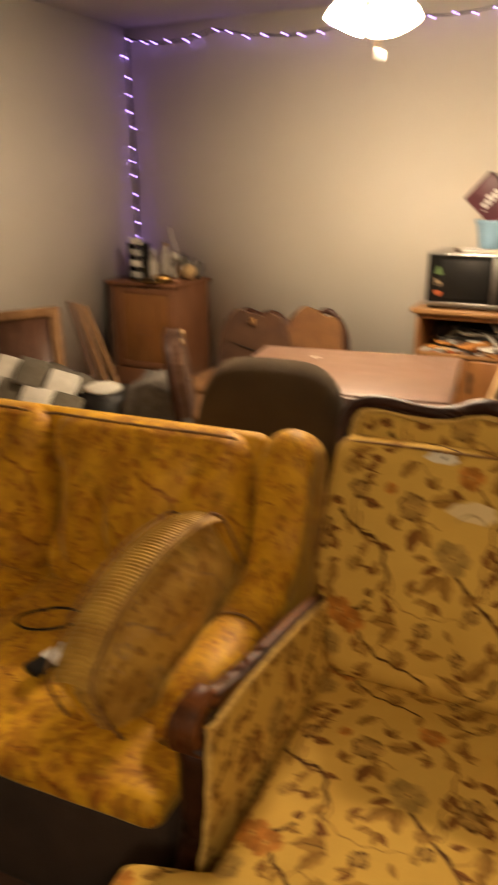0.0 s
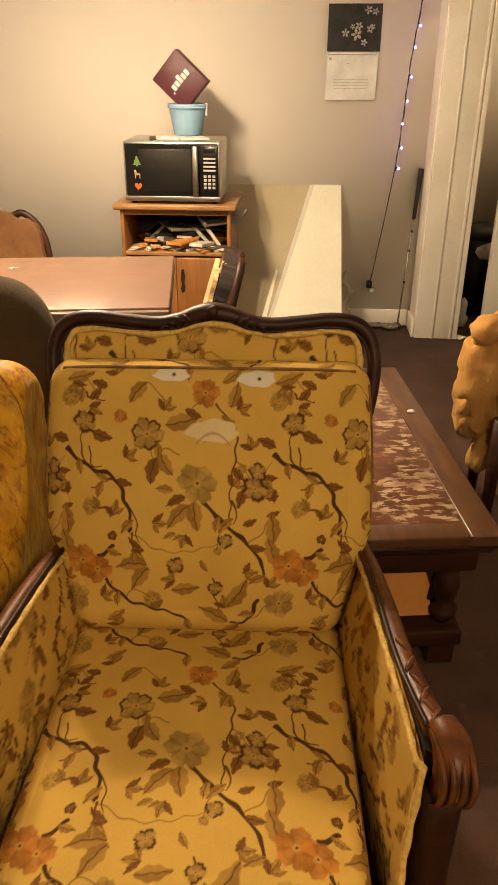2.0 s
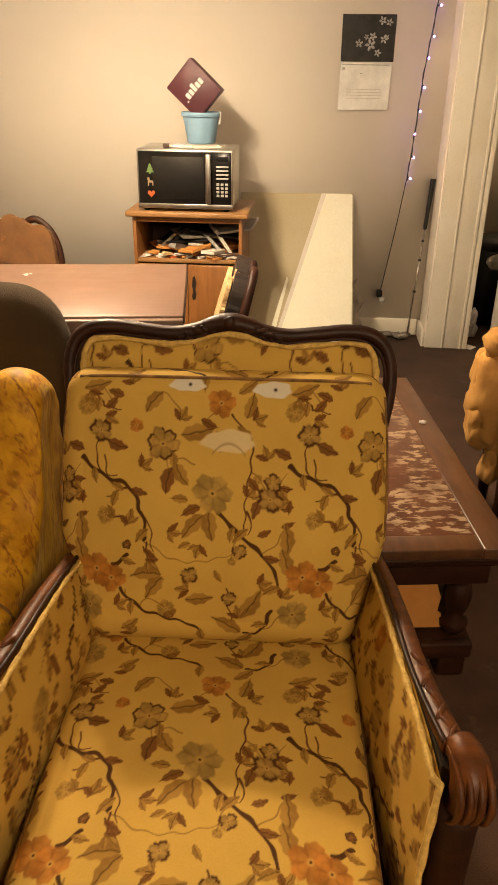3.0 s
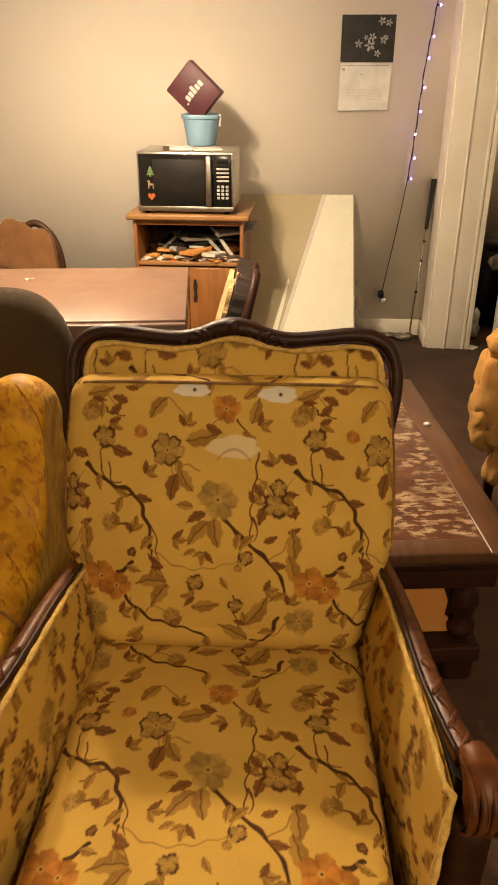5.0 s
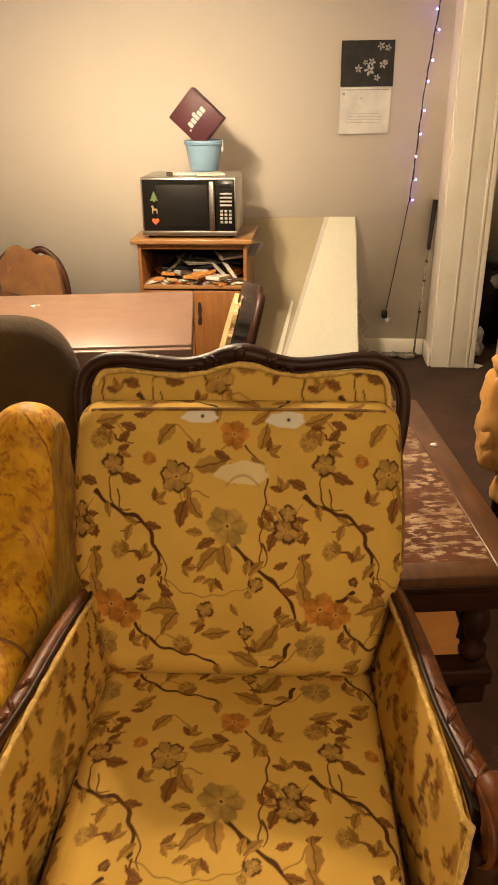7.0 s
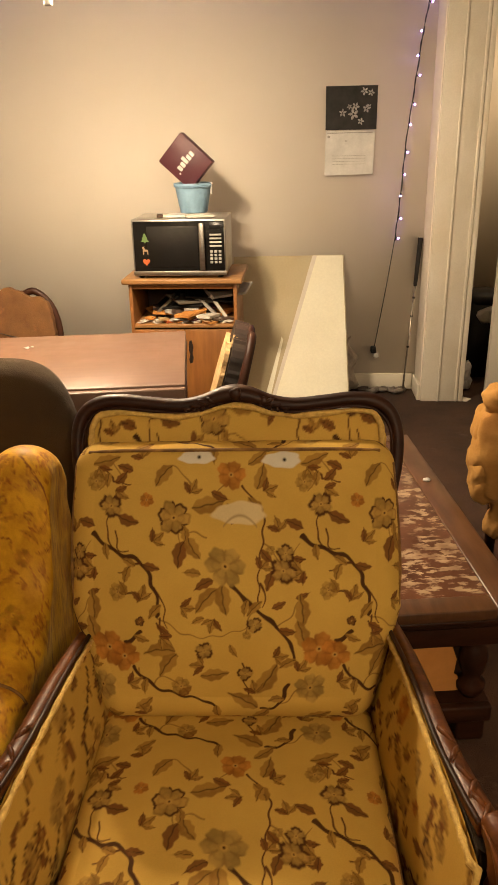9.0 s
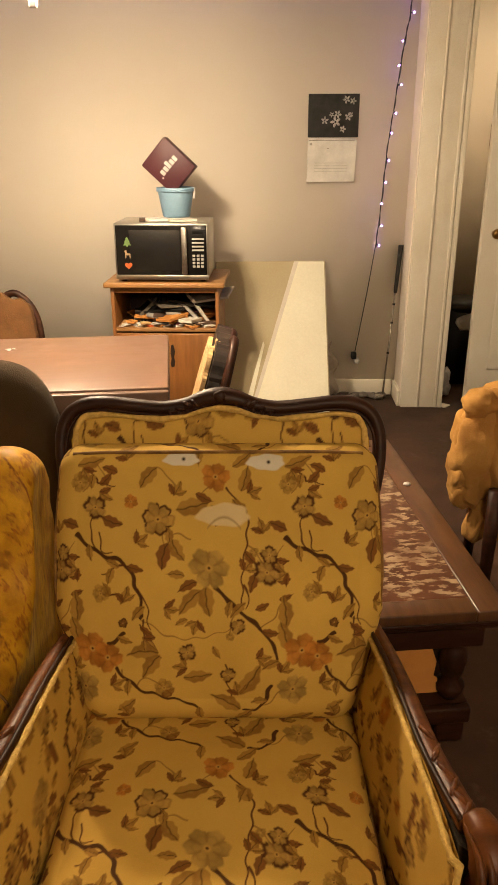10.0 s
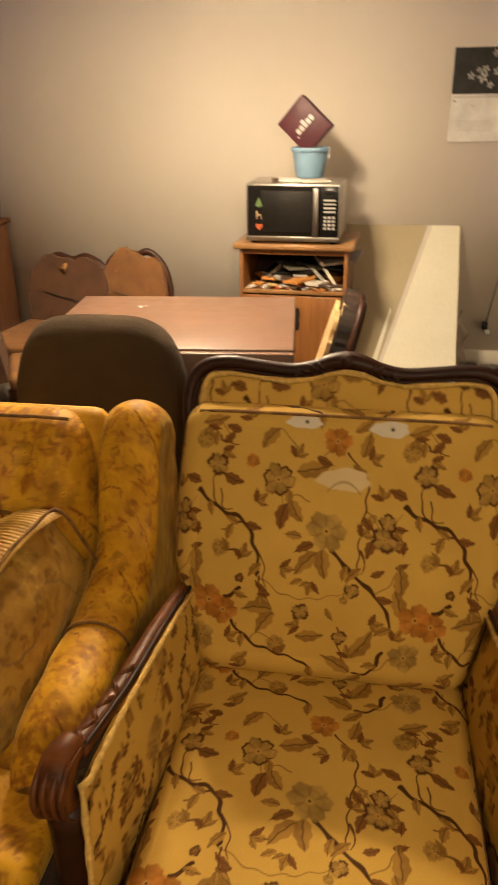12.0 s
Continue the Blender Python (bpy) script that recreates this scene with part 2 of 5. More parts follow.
def tube(pts, radius, seg=8, flat=1.0, up=(0, 0, 1), bm=None):
    """A sweep along pts; radius: a number or one of 0..1 along it; flat: its thickness across up."""
    bm = bm or bmesh.new()
    up = Vector(up)
    rings = []
    for i, p in enumerate(pts):
        d = (Vector(pts[min(i + 1, len(pts) - 1)]) - Vector(pts[max(i - 1, 0)])).normalized()
        side = d.cross(up)
        if side.length < 0.05:
            side = d.cross(Vector((0, 1, 0.01)))
        side.normalize()
        nor = side.cross(d).normalized()
        r = radius(i / (len(pts) - 1)) if callable(radius) else radius
        rings.append([bm.verts.new(Vector(p) + side * math.cos(a) * r + nor * math.sin(a) * r * flat) for a in [2 * math.pi * k / seg for k in range(seg)]])
    for a, b in zip(rings, rings[1:]):
        for k in range(seg):
            bm.faces.new((a[k], a[(k + 1) % seg], b[(k + 1) % seg], b[k]))
    bm.faces.new(rings[0][::-1])
    bm.faces.new(rings[-1])
    return bm


def lathe(profile, seg=20, bm=None, m=None):
    bm = bm or bmesh.new()
    rings = [[bm.verts.new((max(r, 0.0004) * math.cos(a), max(r, 0.0004) * math.sin(a), z)) for a in [2 * math.pi * k / seg for k in range(seg)]] for r, z in profile]
    for a, b in zip(rings, rings[1:]):
        for k in range(seg):
            bm.faces.new((a[k], a[(k + 1) % seg], b[(k + 1) % seg], b[k]))
    bm.faces.new(rings[0][::-1])
    bm.faces.new(rings[-1])
    if m is not None:
        bmesh.ops.transform(bm, matrix=m, verts=[v for ring in rings for v in ring])
    return bm


def blob(centre, size, bm=None, rot=None, rough=0.0, sub=2, seed=0):
    bm = bm or bmesh.new()
    vs = bmesh.ops.create_icosphere(bm, subdivisions=sub, radius=1)["verts"]
    for v in vs:
        if rough:
            v.co *= 1 + rough * noise.noise(v.co * 1.7 + Vector((seed * 3.1, seed, 0)))
        v.co = Vector((v.co.x * size[0], v.co.y * size[1], v.co.z * size[2]))
        if rot is not None:
            v.co = rot @ v.co
        v.co += Vector(centre)
    return bm


def slab(outline, thick, bm=None, m=None, bevel=0.0):
    """A flat outline in x, z given its thickness along y."""
    bm = bm or bmesh.new()
    f = bm.faces.new([bm.verts.new((x, 0, z)) for x, z in outline])
    ext = bmesh.ops.extrude_face_region(bm, geom=[f])["geom"]
    vs = [g for g in ext if isinstance(g, bmesh.types.BMVert)]
    bmesh.ops.translate(bm, verts=vs, vec=(0, thick, 0))
    allv = vs + list(f.verts)
    if bevel:
        es = list({e for v in allv for e in v.link_edges if len(e.link_faces) == 2 and e.calc_face_angle(0) > 0.6})
        bmesh.ops.bevel(bm, geom=es, offset=bevel, segments=2, affect="EDGES")
        allv = bm.verts
    if m is not None:
        bmesh.ops.transform(bm, matrix=m, verts=list(allv))
    return bm


def sheet(name, P, material, parent, colours=None, label="", close=False):
    """A smooth grid of points P (rows, columns, 3) with a colour for each; close: caps its rim behind."""
    ny, nx, _ = P.shape
    idx = np.arange(ny * nx).reshape(ny, nx)
    quads = np.stack([idx[:-1, :-1], idx[:-1, 1:], idx[1:, 1:], idx[1:, :-1]], -1).reshape(-1, 4)
    faces = quads.tolist()
    if close:
        rim = [*idx[0, ::-1], *idx[1:, 0], *idx[-1, 1:], *idx[-2:0:-1, -1]]
        faces.append([int(i) for i in rim])
    ob = part(name, (P.reshape(-1, 3).tolist(), faces), material, parent, label)
    if colours is not None:
        at = ob.data.color_attributes.new("print", "FLOAT_COLOR", "POINT")
        at.data.foreach_set("color", np.concatenate([colours.reshape(-1, 3), np.ones((ny * nx, 1))], 1).astype(np.float32).ravel())
    return ob


def ripple(X, Y, amount, scale, seed=0):
    """Smooth uneven relief from a few crossed waves."""
    rng = np.random.RandomState(seed)
    out = np.zeros_like(X)
    for k in range(9):
        a, f, p = rng.uniform(0, 6.28), scale * rng.uniform(0.6, 2.2), rng.uniform(0, 6.28)
        out += np.sin((X * math.cos(a) + Y * math.sin(a)) * f + p + 1.3 * np.sin((X * math.sin(a) - Y * math.cos(a)) * f * 0.7)) / 9
    return out * amount


# ---------------------------------------------------------------- printed cloth
TILE = (0.376, 0.470)
# motifs in millimetres from the large grey flower: x, height, radius or length, turn, tone
BLOOMS = [(0, 0, 38, 6, 0), (12, 160, 28, 5, 1), (-214, -150, 34, 5, 1), (-186, -163, 30, 5, 1)  , (-226, -222, 30, 6, 0), (-81, -218, 20, 6, 3), (-93, 86, 31, 6, 2), (-196, -47, 18, 5, 3)]
SMALL = [(-208, 105, 21, 5, 2), (-142, 114, 14, 6, 1), (-233, 147, 19, 5, 3), (101, -9, 23, 5, 2), (52, -103, 14, 4, 2), (-41, -152, 16, 4, 2), (33, -192, 14, 4, 2), (81, 25, 10, 5, 3), (-152, -100, 9, 5, 4), (37, -120, 9, 5, 3), (-268, 22, 16, 5, 2)]
LEAVES = [(-41, -32, 30, 205, 4), (-36, -60, 46, 230, 3), (-5, -60, 46, 282, 3), (-30, 105, 50, 12, 3), (-80, 22, 42, 255, 4), (-55, 30, 38, 300, 3), (-214, 185, 40, 20, 3), (-112, 158, 40, 235, 3), (66, 155, 38, 75, 3), (-245, -22, 20, 10, 4), (135, -52, 20, 20, 4), (-122, -152, 46, 190, 3), (-108, -178, 44, 240, 3), (-176, 80, 34, 340, 4)]
LEAVES2 = [(52, 104, 36, 120, 3), (-20, -198, 40, 10, 3), (75, -206, 52, 60, 3), (29, -245, 46, 150, 3), (-150, -50, 28, 70, 3), (75, -28, 30, 250, 4), (-240, -75, 44, 100, 3), (134, -118, 44, 100, 3), (-110, -115, 22, 330, 4), (95, -70, 22, 30, 4), (-180, 175, 26, 160, 4), (-48, -95, 20, 200, 3), (10, -150, 20, 300, 3)]
LEAVES3 = [(60, 190, 34, 40, 3), (110, 120, 36, 300, 3), (120, 75, 30, 160, 4), (-150, 60, 28, 20, 4), (-60, -10, 26, 170, 3), (20, 60, 24, 110, 3), (-10, 120, 26, 340, 4), (115, -215, 34, 320, 4), (-150, -255, 32, 30, 3), (-60, 190, 34, 300, 3), (-180, -15, 26, 250, 3), (85, -140, 26, 200, 4), (-70, 60, 24, 100, 3), (0, -225, 26, 100, 4)]
STEMS = [
    (1.6, [(-199, 25), (-215, 60), (-208, 105)]), (1.6, [(-131, -40), (-112, -60), (-104, -112)]), (1.5, [(90, -108), (110, -95), (128, -60)]), (1.5, [(52, -74), (36, -110), (37, -120)]),
    (1.5, [(67, 36), (90, 20), (101, -9)]), (1.4, [(-93, 86), (-80, 55), (-78, 25)]), (1.4, [(-131, -222), (-110, -200), (-81, -218)]), (1.4, [(12, 160), (-10, 130), (-28, 108)]),
    (4.2, [(-240, 52), (-199, 25), (-150, 6), (-131, -40), (-117, -78), (-123, -93)]),
    (4.0, [(11, -34), (52, -74), (90, -108), (116, -146), (116, -172)]),
    (2.0, [(33, 139), (63, 90), (67, 36), (56, -24), (60, -74)]),
    (3.2, [(-168, -184), (-131, -222), (-93, -233), (-47, -248), (-17, -268)]),
    (3.4, [(112, -214), (90, -260), (60, -267)]),
    (4.6, [(-184, -138), (-150, -120)]),
    (1.3, [(-119, -93), (-70, -119), (-24, -127), (21, -112), (48, -100)]),
    (1.6, [(-117, -93), (-108, -128), (-92, -148)]),
    (1.8, [(-150, 6), (-170, -2), (-196, -12)]),
    (1.5, [(-208, 190), (-190, 165), (-180, 140)]),
    (1.4, [(101, -9), (120, 20), (131, 40)]),
]
TWIGS = [
    (1.8, [(-218, 172), (-205, 158), (-198, 148), (-168, 146)]), (1.5, [(-205, 158), (-222, 140), (-228, 132)]), (1.6, [(-196, 60), (-192, 32), (-170, 25)]),
    (1.8, [(-170, -50), (-185, -48), (-200, -42)]), (1.6, [(-120, -103), (-112, -140), (-90, -158)]), (1.5, [(-30, 50), (-60, 60), (-92, 62)]),
    (2.0, [(82, -14), (110, -2), (137, 14)]), (1.6, [(57, -30), (70, -52), (64, -74)]), (1.5, [(-160, -185), (-150, -205), (-131, -222)]),
    (1.6, [(28, -170), (33, -205), (40, -240)]), (1.5, [(140, -215), (120, -235), (90, -260)]), (1.5, [(-60, 140), (-80, 170), (-110, 178)]),
]
TONES = {"floral": [(0.42, 0.265, 0.06), (0.5, 0.19, 0.025), (0.45, 0.265, 0.055), (0.33, 0.18, 0.03), (0.17, 0.062, 0.012)],
         "tan": [(0.44, 0.27, 0.05), (0.4, 0.22, 0.035), (0.48, 0.3, 0.06), (0.36, 0.2, 0.03), (0.26, 0.13, 0.02)],
         "velvet": [(0.6, 0.33, 0.02), (0.54, 0.27, 0.016), (0.64, 0.37, 0.02), (0.55, 0.28, 0.016), (0.42, 0.18, 0.012)]}
GROUND = {"floral": (0.65, 0.41, 0.08), "velvet": (0.68, 0.375, 0.018), "tan": (0.5, 0.3, 0.055)}
LINE = {"floral": (0.06, 0.018, 0.005), "velvet": (0.3, 0.12, 0.012), "tan": (0.28, 0.17, 0.07)}
# twigs of three small leaves: x, height, turn
SPRIGS = [(-228, 172, 300), (-240, -8, 210), (-152, -62, 80), (-118, -128, 320), (62, -6, 50), (96, 60, 110), (-42, -180, 170), (128, -188, 60), (-150, 190, 110), (-198, 132, 330), (70, 128, 20), (-20, -95, 250), (-128, 40, 40), (20, 95, 190), (-62, 128, 60), (118, 15, 300), (-176, -215, 20), (52, -232, 100), (-78, -70, 350), (82, -165, 10)]


def printed(U, V, cloth="floral", size=1.0):
    """The colours of the cloth at U across and V up, in metres, from a flower's centre."""
    U, V = U * 1000 / size, V * 1000 / size
    U, V = U + 2.0 * np.sin(V * 0.05), V + 2.0 * np.sin(U * 0.06)
    tw, th = TILE[0] * 1000, TILE[1] * 1000
    C = np.ones(U.shape + (3,)) * np.array(GROUND[cloth])
    tones, line = [np.array(t) for t in TONES[cloth]], np.array(LINE[cloth])

    def near(x, y):
        return (U - x + tw / 2) % tw - tw / 2, (V - y + th / 2) % th - th / 2

    def paint(mask, colour):
        C[:] = C * (1 - mask[..., None]) + mask[..., None] * colour

    shoots = []
    for width, pts in STEMS + TWIGS:
        cx, cy = pts[len(pts) // 2]
        a, b = near(cx, cy)
        a, b = a + 2.2 * np.sin(b * 0.16 + cx), b + 2.2 * np.sin(a * 0.17 + cy)
        d = np.full(U.shape, 1e9)
        path = [p.to_2d() for p in spline([(x - cx, y - cy, 0) for x, y in pts], 5)]
        for i, (p, q) in enumerate(zip(path, path[1:])):
            s = q - p
            t = np.clip(((a - p.x) * s.x + (b - p.y) * s.y) / max(s.length_squared, 1e-6), 0, 1)
            w = 1.15 - 0.5 * (i + t) / len(path)
            d = np.minimum(d, np.hypot(a - p.x - t * s.x, b - p.y - t * s.y) / w)
        paint(np.clip((width * 0.85 + 0.7 - d) / 1.3, 0, 1) * (0.97 if width > 1.5 else 0.6), line * (1.0 if width > 3 else 1.7))
        if width > 1.7:
            for i in range(3, len(path) - 1, 8):
                q = path[i + 1] - path[i]
                turn = math.atan2(q.y, q.x) + (0.9 if (i // 8) % 2 else -0.9)
                shoots.append((cx + path[i].x + math.cos(turn) * 13, cy + path[i].y + math.sin(turn) * 13, 20 + (i * 7) % 9, math.degrees(turn), 3 + (i // 8) % 2))
    twigs = []
    for x, y, turn in SPRIGS:
        for k, (d, s) in enumerate(((0, 24), (52, 19), (-50, 17))):
            q = math.radians(turn + d)
            twigs.append((x + math.cos(q) * 13, y + math.sin(q) * 13, s, turn + d, 4 if k == 1 else 3))
    for x, y, length, turn, tone in LEAVES + LEAVES2 + LEAVES3[::2] + twigs + shoots:
        length *= 1.38
        a, b = near(x, y)
        c, s = math.cos(math.radians(turn)), math.sin(math.radians(turn))
        l, w = (a * c + b * s) / (length / 2), (b * c - a * s) / (length * 0.23)
        w = w - 0.25 * l * l
        edge = (1 - l * l) * (1 - 0.35 * l) - np.abs(w) + 0.09 * np.sin(l * 11 + x)
        paint(np.clip(edge * 5, 0, 1) * np.where(np.abs(l) < 1, 1, 0) * 0.9, tones[tone])
        paint(np.clip(edge * 4, 0, 1) * np.clip(w * 3, 0, 1) * np.where(np.abs(l) < 1, 0.6, 0), tones[tone] * 1.4)
        paint(np.clip(edge * 4, 0, 1) * np.clip(-w * 3 + 0.5 * np.sin(l * 14), 0, 1) * np.where(np.abs(l) < 1, 0.3, 0), tones[4] * 1.2)
        paint(np.clip(edge * 4, 0, 1) * np.clip(1 - np.abs(w + 0.06 * np.sin(l * 9)) * 7, 0, 1) * np.where(np.abs(l) < 0.9, 0.8, 0), line)
    for x, y, rad, n, tone in BLOOMS + SMALL:
        a, b = near(x, y)
        r, th_ = np.hypot(a, b) / rad, np.arctan2(b, a) + x * 0.1
        rim = 0.72 + 0.26 * np.abs(np.cos(th_ * n / 2)) ** 0.5 + 0.05 * np.sin(th_ * 3 + y) + 0.035 * np.sin(th_ * 13 + x)
        inside = np.clip((rim - r) * 9, 0, 1)
        paint(inside * (0.9 if tone != 3 else 0.6), tones[tone] * (0.92 + 0.35 * np.clip(np.sin(th_ * 2 + x) * r, -0.6, 0.8))[..., None])
        paint(inside * np.clip(np.abs(np.sin(th_ * n / 2)) ** 8, 0, 1) * np.where(r > 0.25, 0.4, 0), line * 2.2)
        paint(inside * np.clip(1 - np.abs(r - 0.55 - 0.05 * np.cos(th_ * n)) * 9, 0, 1) * 0.35, tones[tone] * 0.62)
        if tone in (2, 4):
            wide = 11 if rad > 25 else 5.5
            paint(np.clip(1.3 - np.abs(r - rim + 0.08) * wide, 0, 1) * np.where(np.sin(th_ * 3 + x) > -0.4, 0.95, 0.3), line * 1.2)
        paint(np.clip((0.2 - r) * 14, 0, 1) * 0.8, tones[2] * 1.3)
        paint(np.clip((0.09 - r) * 18, 0, 1), line)
    return C


def padded(name, hw, y0, y1, thick, material, parent, step=0.003, round_=0.04, puff=0.02, m=None, print_at=(0, 0), cloth="floral", marks=None, wrinkle=0.003, seed=0, label="", size=1.0, waves=20, folds=None):
    """A stuffed cushion: face up in z, from y0 to y1, hw(y) its half width. Its print runs over the rolled edges."""
    arc = round_ * math.pi / 2
    side = arc + max(thick - 2 * round_, 0.0) / 2
    wmax = max(hw(y0 + (y1 - y0) * k / 20) for k in range(21))
    nx, ny = int(2 * (wmax + side) / step) + 1, int((y1 - y0 + 2 * side) / step) + 1
    S, T = np.meshgrid(np.linspace(-1, 1, nx) * (wmax - round_ + side), np.linspace(y0 + round_ - side, y1 - round_ + side, ny))
    cv = np.clip(T, y0 + round_, y1 - round_)
    H = np.vectorize(hw)(cv[:, 0])[:, None] * np.ones_like(S) - round_
    S = S * (H + side) / (wmax - round_ + side)
    cu = np.clip(S, -H, H)
    du, dv = S - cu, T - cv
    s = np.maximum(np.abs(du), np.abs(dv))
    n = np.maximum(np.hypot(du, dv), 1e-9)
    ang = np.minimum(s / round_, math.pi / 2)
    out, down = np.sin(ang) * round_, (1 - np.cos(ang)) * round_ + np.maximum(s - arc, 0)
    X, Y = cu + du / n * out, cv + dv / n * out
    fx, fy = np.clip(cu / H, -1, 1), np.clip((cv - (y0 + y1) / 2) / ((y1 - y0) / 2 - round_), -1, 1)
    if folds is not None:
        C0 = folds(X, Y)
    Z = -down + (C0 if folds is not None else 0) + puff * (1 - np.abs(fx) ** 2.5) * (1 - np.abs(fy) ** 2.5) + ripple(X, Y, wrinkle, waves, seed)
    C = printed(S - print_at[0], T - print_at[1], cloth, size)
    if marks:
        marks(X, Y, C)
    P = np.stack([X, Y, Z], -1)
    if m is not None:
        P = P @ np.array(m.to_3x3()).T + np.array(m.translation)
    return sheet(name, P, material, parent, C, label, close=True)

# ---------------------------------------------------------------- the room
TOP = 2.32
floor = solid("floor", box(-2.8, 3.0, -2.6, 6.6, -0.1, 0, 0), "carpet", "worn dark brown carpet", "floor", kind="structure")
solid("ceiling", box(-2.8, 3.0, -2.6, 6.6, TOP, TOP + 0.1, 0), "ceiling", "off-white textured ceiling", "ceiling", kind="structure")
solid("wall_north", box(-2.68, 1.0, 4.8, 4.92, 0, TOP, 0), "wall", "cream painted plaster wall", "wall", kind="structure")
solid("wall_west", box(-2.8, -2.68, -2.6, 4.92, 0, TOP, 0), "wall", "cream painted plaster wall", "wall", kind="structure")
solid("wall_south", box(-2.8, 3.0, -2.72, -2.6, 0, TOP, 0), "wall", "cream painted plaster wall", "wall", kind="structure")
solid("wall_east", box(2.5, 2.62, -2.6, 6.6, 0, TOP, 0), "wall", "cream painted plaster wall", "wall", kind="structure")
pier = thing("wall_pier", "cream wall return beside the doorway", "wall", kind="structure")
part("wall", box(1.0, 1.215, 4.58, 4.92, 0, TOP, 0.003), "wall", pier)
head = thing("wall_over_door", "cream wall over the doorway", "wall", kind="structure")
part("wall", box(1.215, 2.5, 4.6, 4.72, 2.08, TOP, 0), "wall", head)
solid("wall_hall", box(0.6, 2.62, 6.0, 6.12, 0, TOP, 0), "wall", "plain beige hallway wall", "wall", kind="structure")
solid("wall_hall_side", box(0.88, 1.0, 4.92, 6.0, 0, TOP, 0), "wall", "plain beige hallway wall", "wall", kind="structure")
solid("wall_door_side", box(2.12, 2.5, 4.6, 4.72, 0, 2.08, 0), "wall", "cream wall beside the doorway", "wall", kind="structure")

casing = thing("door_casing", "cream painted door casing with beads", "trim", kind="structure")
part("casing_board", box(1.006, 1.212, 4.562, 4.58, 0, TOP - 0.02, 0.003), "trim", casing)
for x, w in ((1.1, 0.014), (1.2, 0.018)):
    part("bead", box(x - w / 2, x + w / 2, 4.555, 4.564, 0, TOP - 0.02, 0.004), "trim", casing)
part("jamb", box(1.212, 1.238, 4.558, 4.72, 0, 2.08, 0.002), "trim", casing)
part("stop", box(1.238, 1.25, 4.62, 4.66, 0, 2.08, 0.002), "trim", casing)
solid("baseboard", box(-2.68, 0.985, 4.785, 4.8, 0, 0.095, 0.004), "trim", "cream painted baseboard", "baseboard", kind="structure")
solid("baseboard", box(0.985, 1.0, 4.575, 4.785, 0, 0.095, 0.004), "trim", "cream painted baseboard", "baseboard", kind="structure")
solid("baseboard", box(-2.68, -2.665, -2.6, 4.785, 0, 0.095, 0.004), "trim", "cream painted baseboard", "baseboard", kind="structure")

leaf_at = pose(1.375, 4.6, 0.008, 0, 0, 9)
door = thing("door_1", "cream painted door standing ajar", "door", leaf_at, kind="structure")
part("leaf", box(0, 0.76, 0, 0.036, 0, 2.04, 0.003), "trim", door)
for z in (0.2, 0.85, 1.45):
    part("panel", box(0.11, 0.65, -0.006, 0.002, z, z + 0.45, 0.005), "trim", door)
part("door_handle", lathe([(0.005, 0), (0.012, 0.002), (0.012, 0.03), (0.026, 0.04), (0.026, 0.06), (0.01, 0.068)], 16, m=pose(0.06, 0, 0.95, 90, 0, 0)), "brass", door, "small brass knob")
switch = thing("switch_plate", "brown switch plate on hallway wall", "switch")
part("plate", box(1.72, 1.80, 5.985, 6.0, 1.35, 1.52, 0.004), "cabinet_wood", switch)
part("toggle", box(1.752, 1.768, 5.97, 5.988, 1.42, 1.45, 0.003), "black", switch)

# ---------------------------------------------------------------- armchair
ARM = pose(0.212, 1.40, 0, 0, 0, 2.2)
armchair = thing("armchair", "floral upholstered armchair with carved dark walnut frame", "armchair", ARM)


def worn(X, Y, C):
    """Bare white patches of torn cover on the back cushion."""
    for cx, cy, rx, ry, hole in ((-0.066, 0.483, 0.030, 0.012, 1), (0.088, 0.477, 0.032, 0.014, 1), (0.012, 0.384, 0.044, 0.019, 0)):
        a, b = (X - cx) / rx, (Y - cy) / ry
        th = np.arctan2(b, a)
        r = np.hypot(a, b) * (1 + 0.07 * np.sin(th * 3 + cx * 90) + 0.05 * np.sin(th * 7))
        k = np.clip((1.12 - r) * 7, 0, 1)[..., None]
        tone = np.array((0.78, 0.72, 0.58) if hole else (0.74, 0.58, 0.3))
        C[:] = C * (1 - k) + k * tone
        if hole:
            h = np.clip(1.4 - np.hypot(X - cx - 0.004, Y - cy) / 0.0035, 0, 1)[..., None]
            C[:] = C * (1 - h) + h * np.array((0.03, 0.015, 0.01))
        else:
            slit = np.clip(1 - np.abs(Y - cy + 0.004 - 22 * (X - cx) ** 2 * -1) / 0.004, 0, 1) * np.where(np.abs(X - cx) < 0.03, 0.75, 0)
            C[:] = C * (1 - slit[..., None]) + slit[..., None] * np.array((0.3, 0.19, 0.08))


def back_width(y):
    k = min(max(y / 0.51, 0), 1)
    return 0.247 + 0.058 * min(1, max(0, (k - 0.06) / 0.34)) ** 0.8 - 0.014 * max(0, (k - 0.6) / 0.4) ** 2


lean = math.degrees(math.atan2(0.18, 0.44))
BACK = pose(-0.002, 0.160, 0.425, 90 - lean, 0, 0)
padded("back_cushion", back_width, 0.0, 0.512, 0.13, "floral", armchair, 0.0016, 0.05, 0.04, BACK, (-0.014, 0.292), marks=worn, wrinkle=0.0022, seed=3, label="loose back cushion with torn white patches")


def seat_width(y):
    k = min(max((-0.335 - y) / 0.05, 0), 1)
    return 0.252 + 0.012 * max(0, -y) + (k * k * (3 - 2 * k)) * 0.13


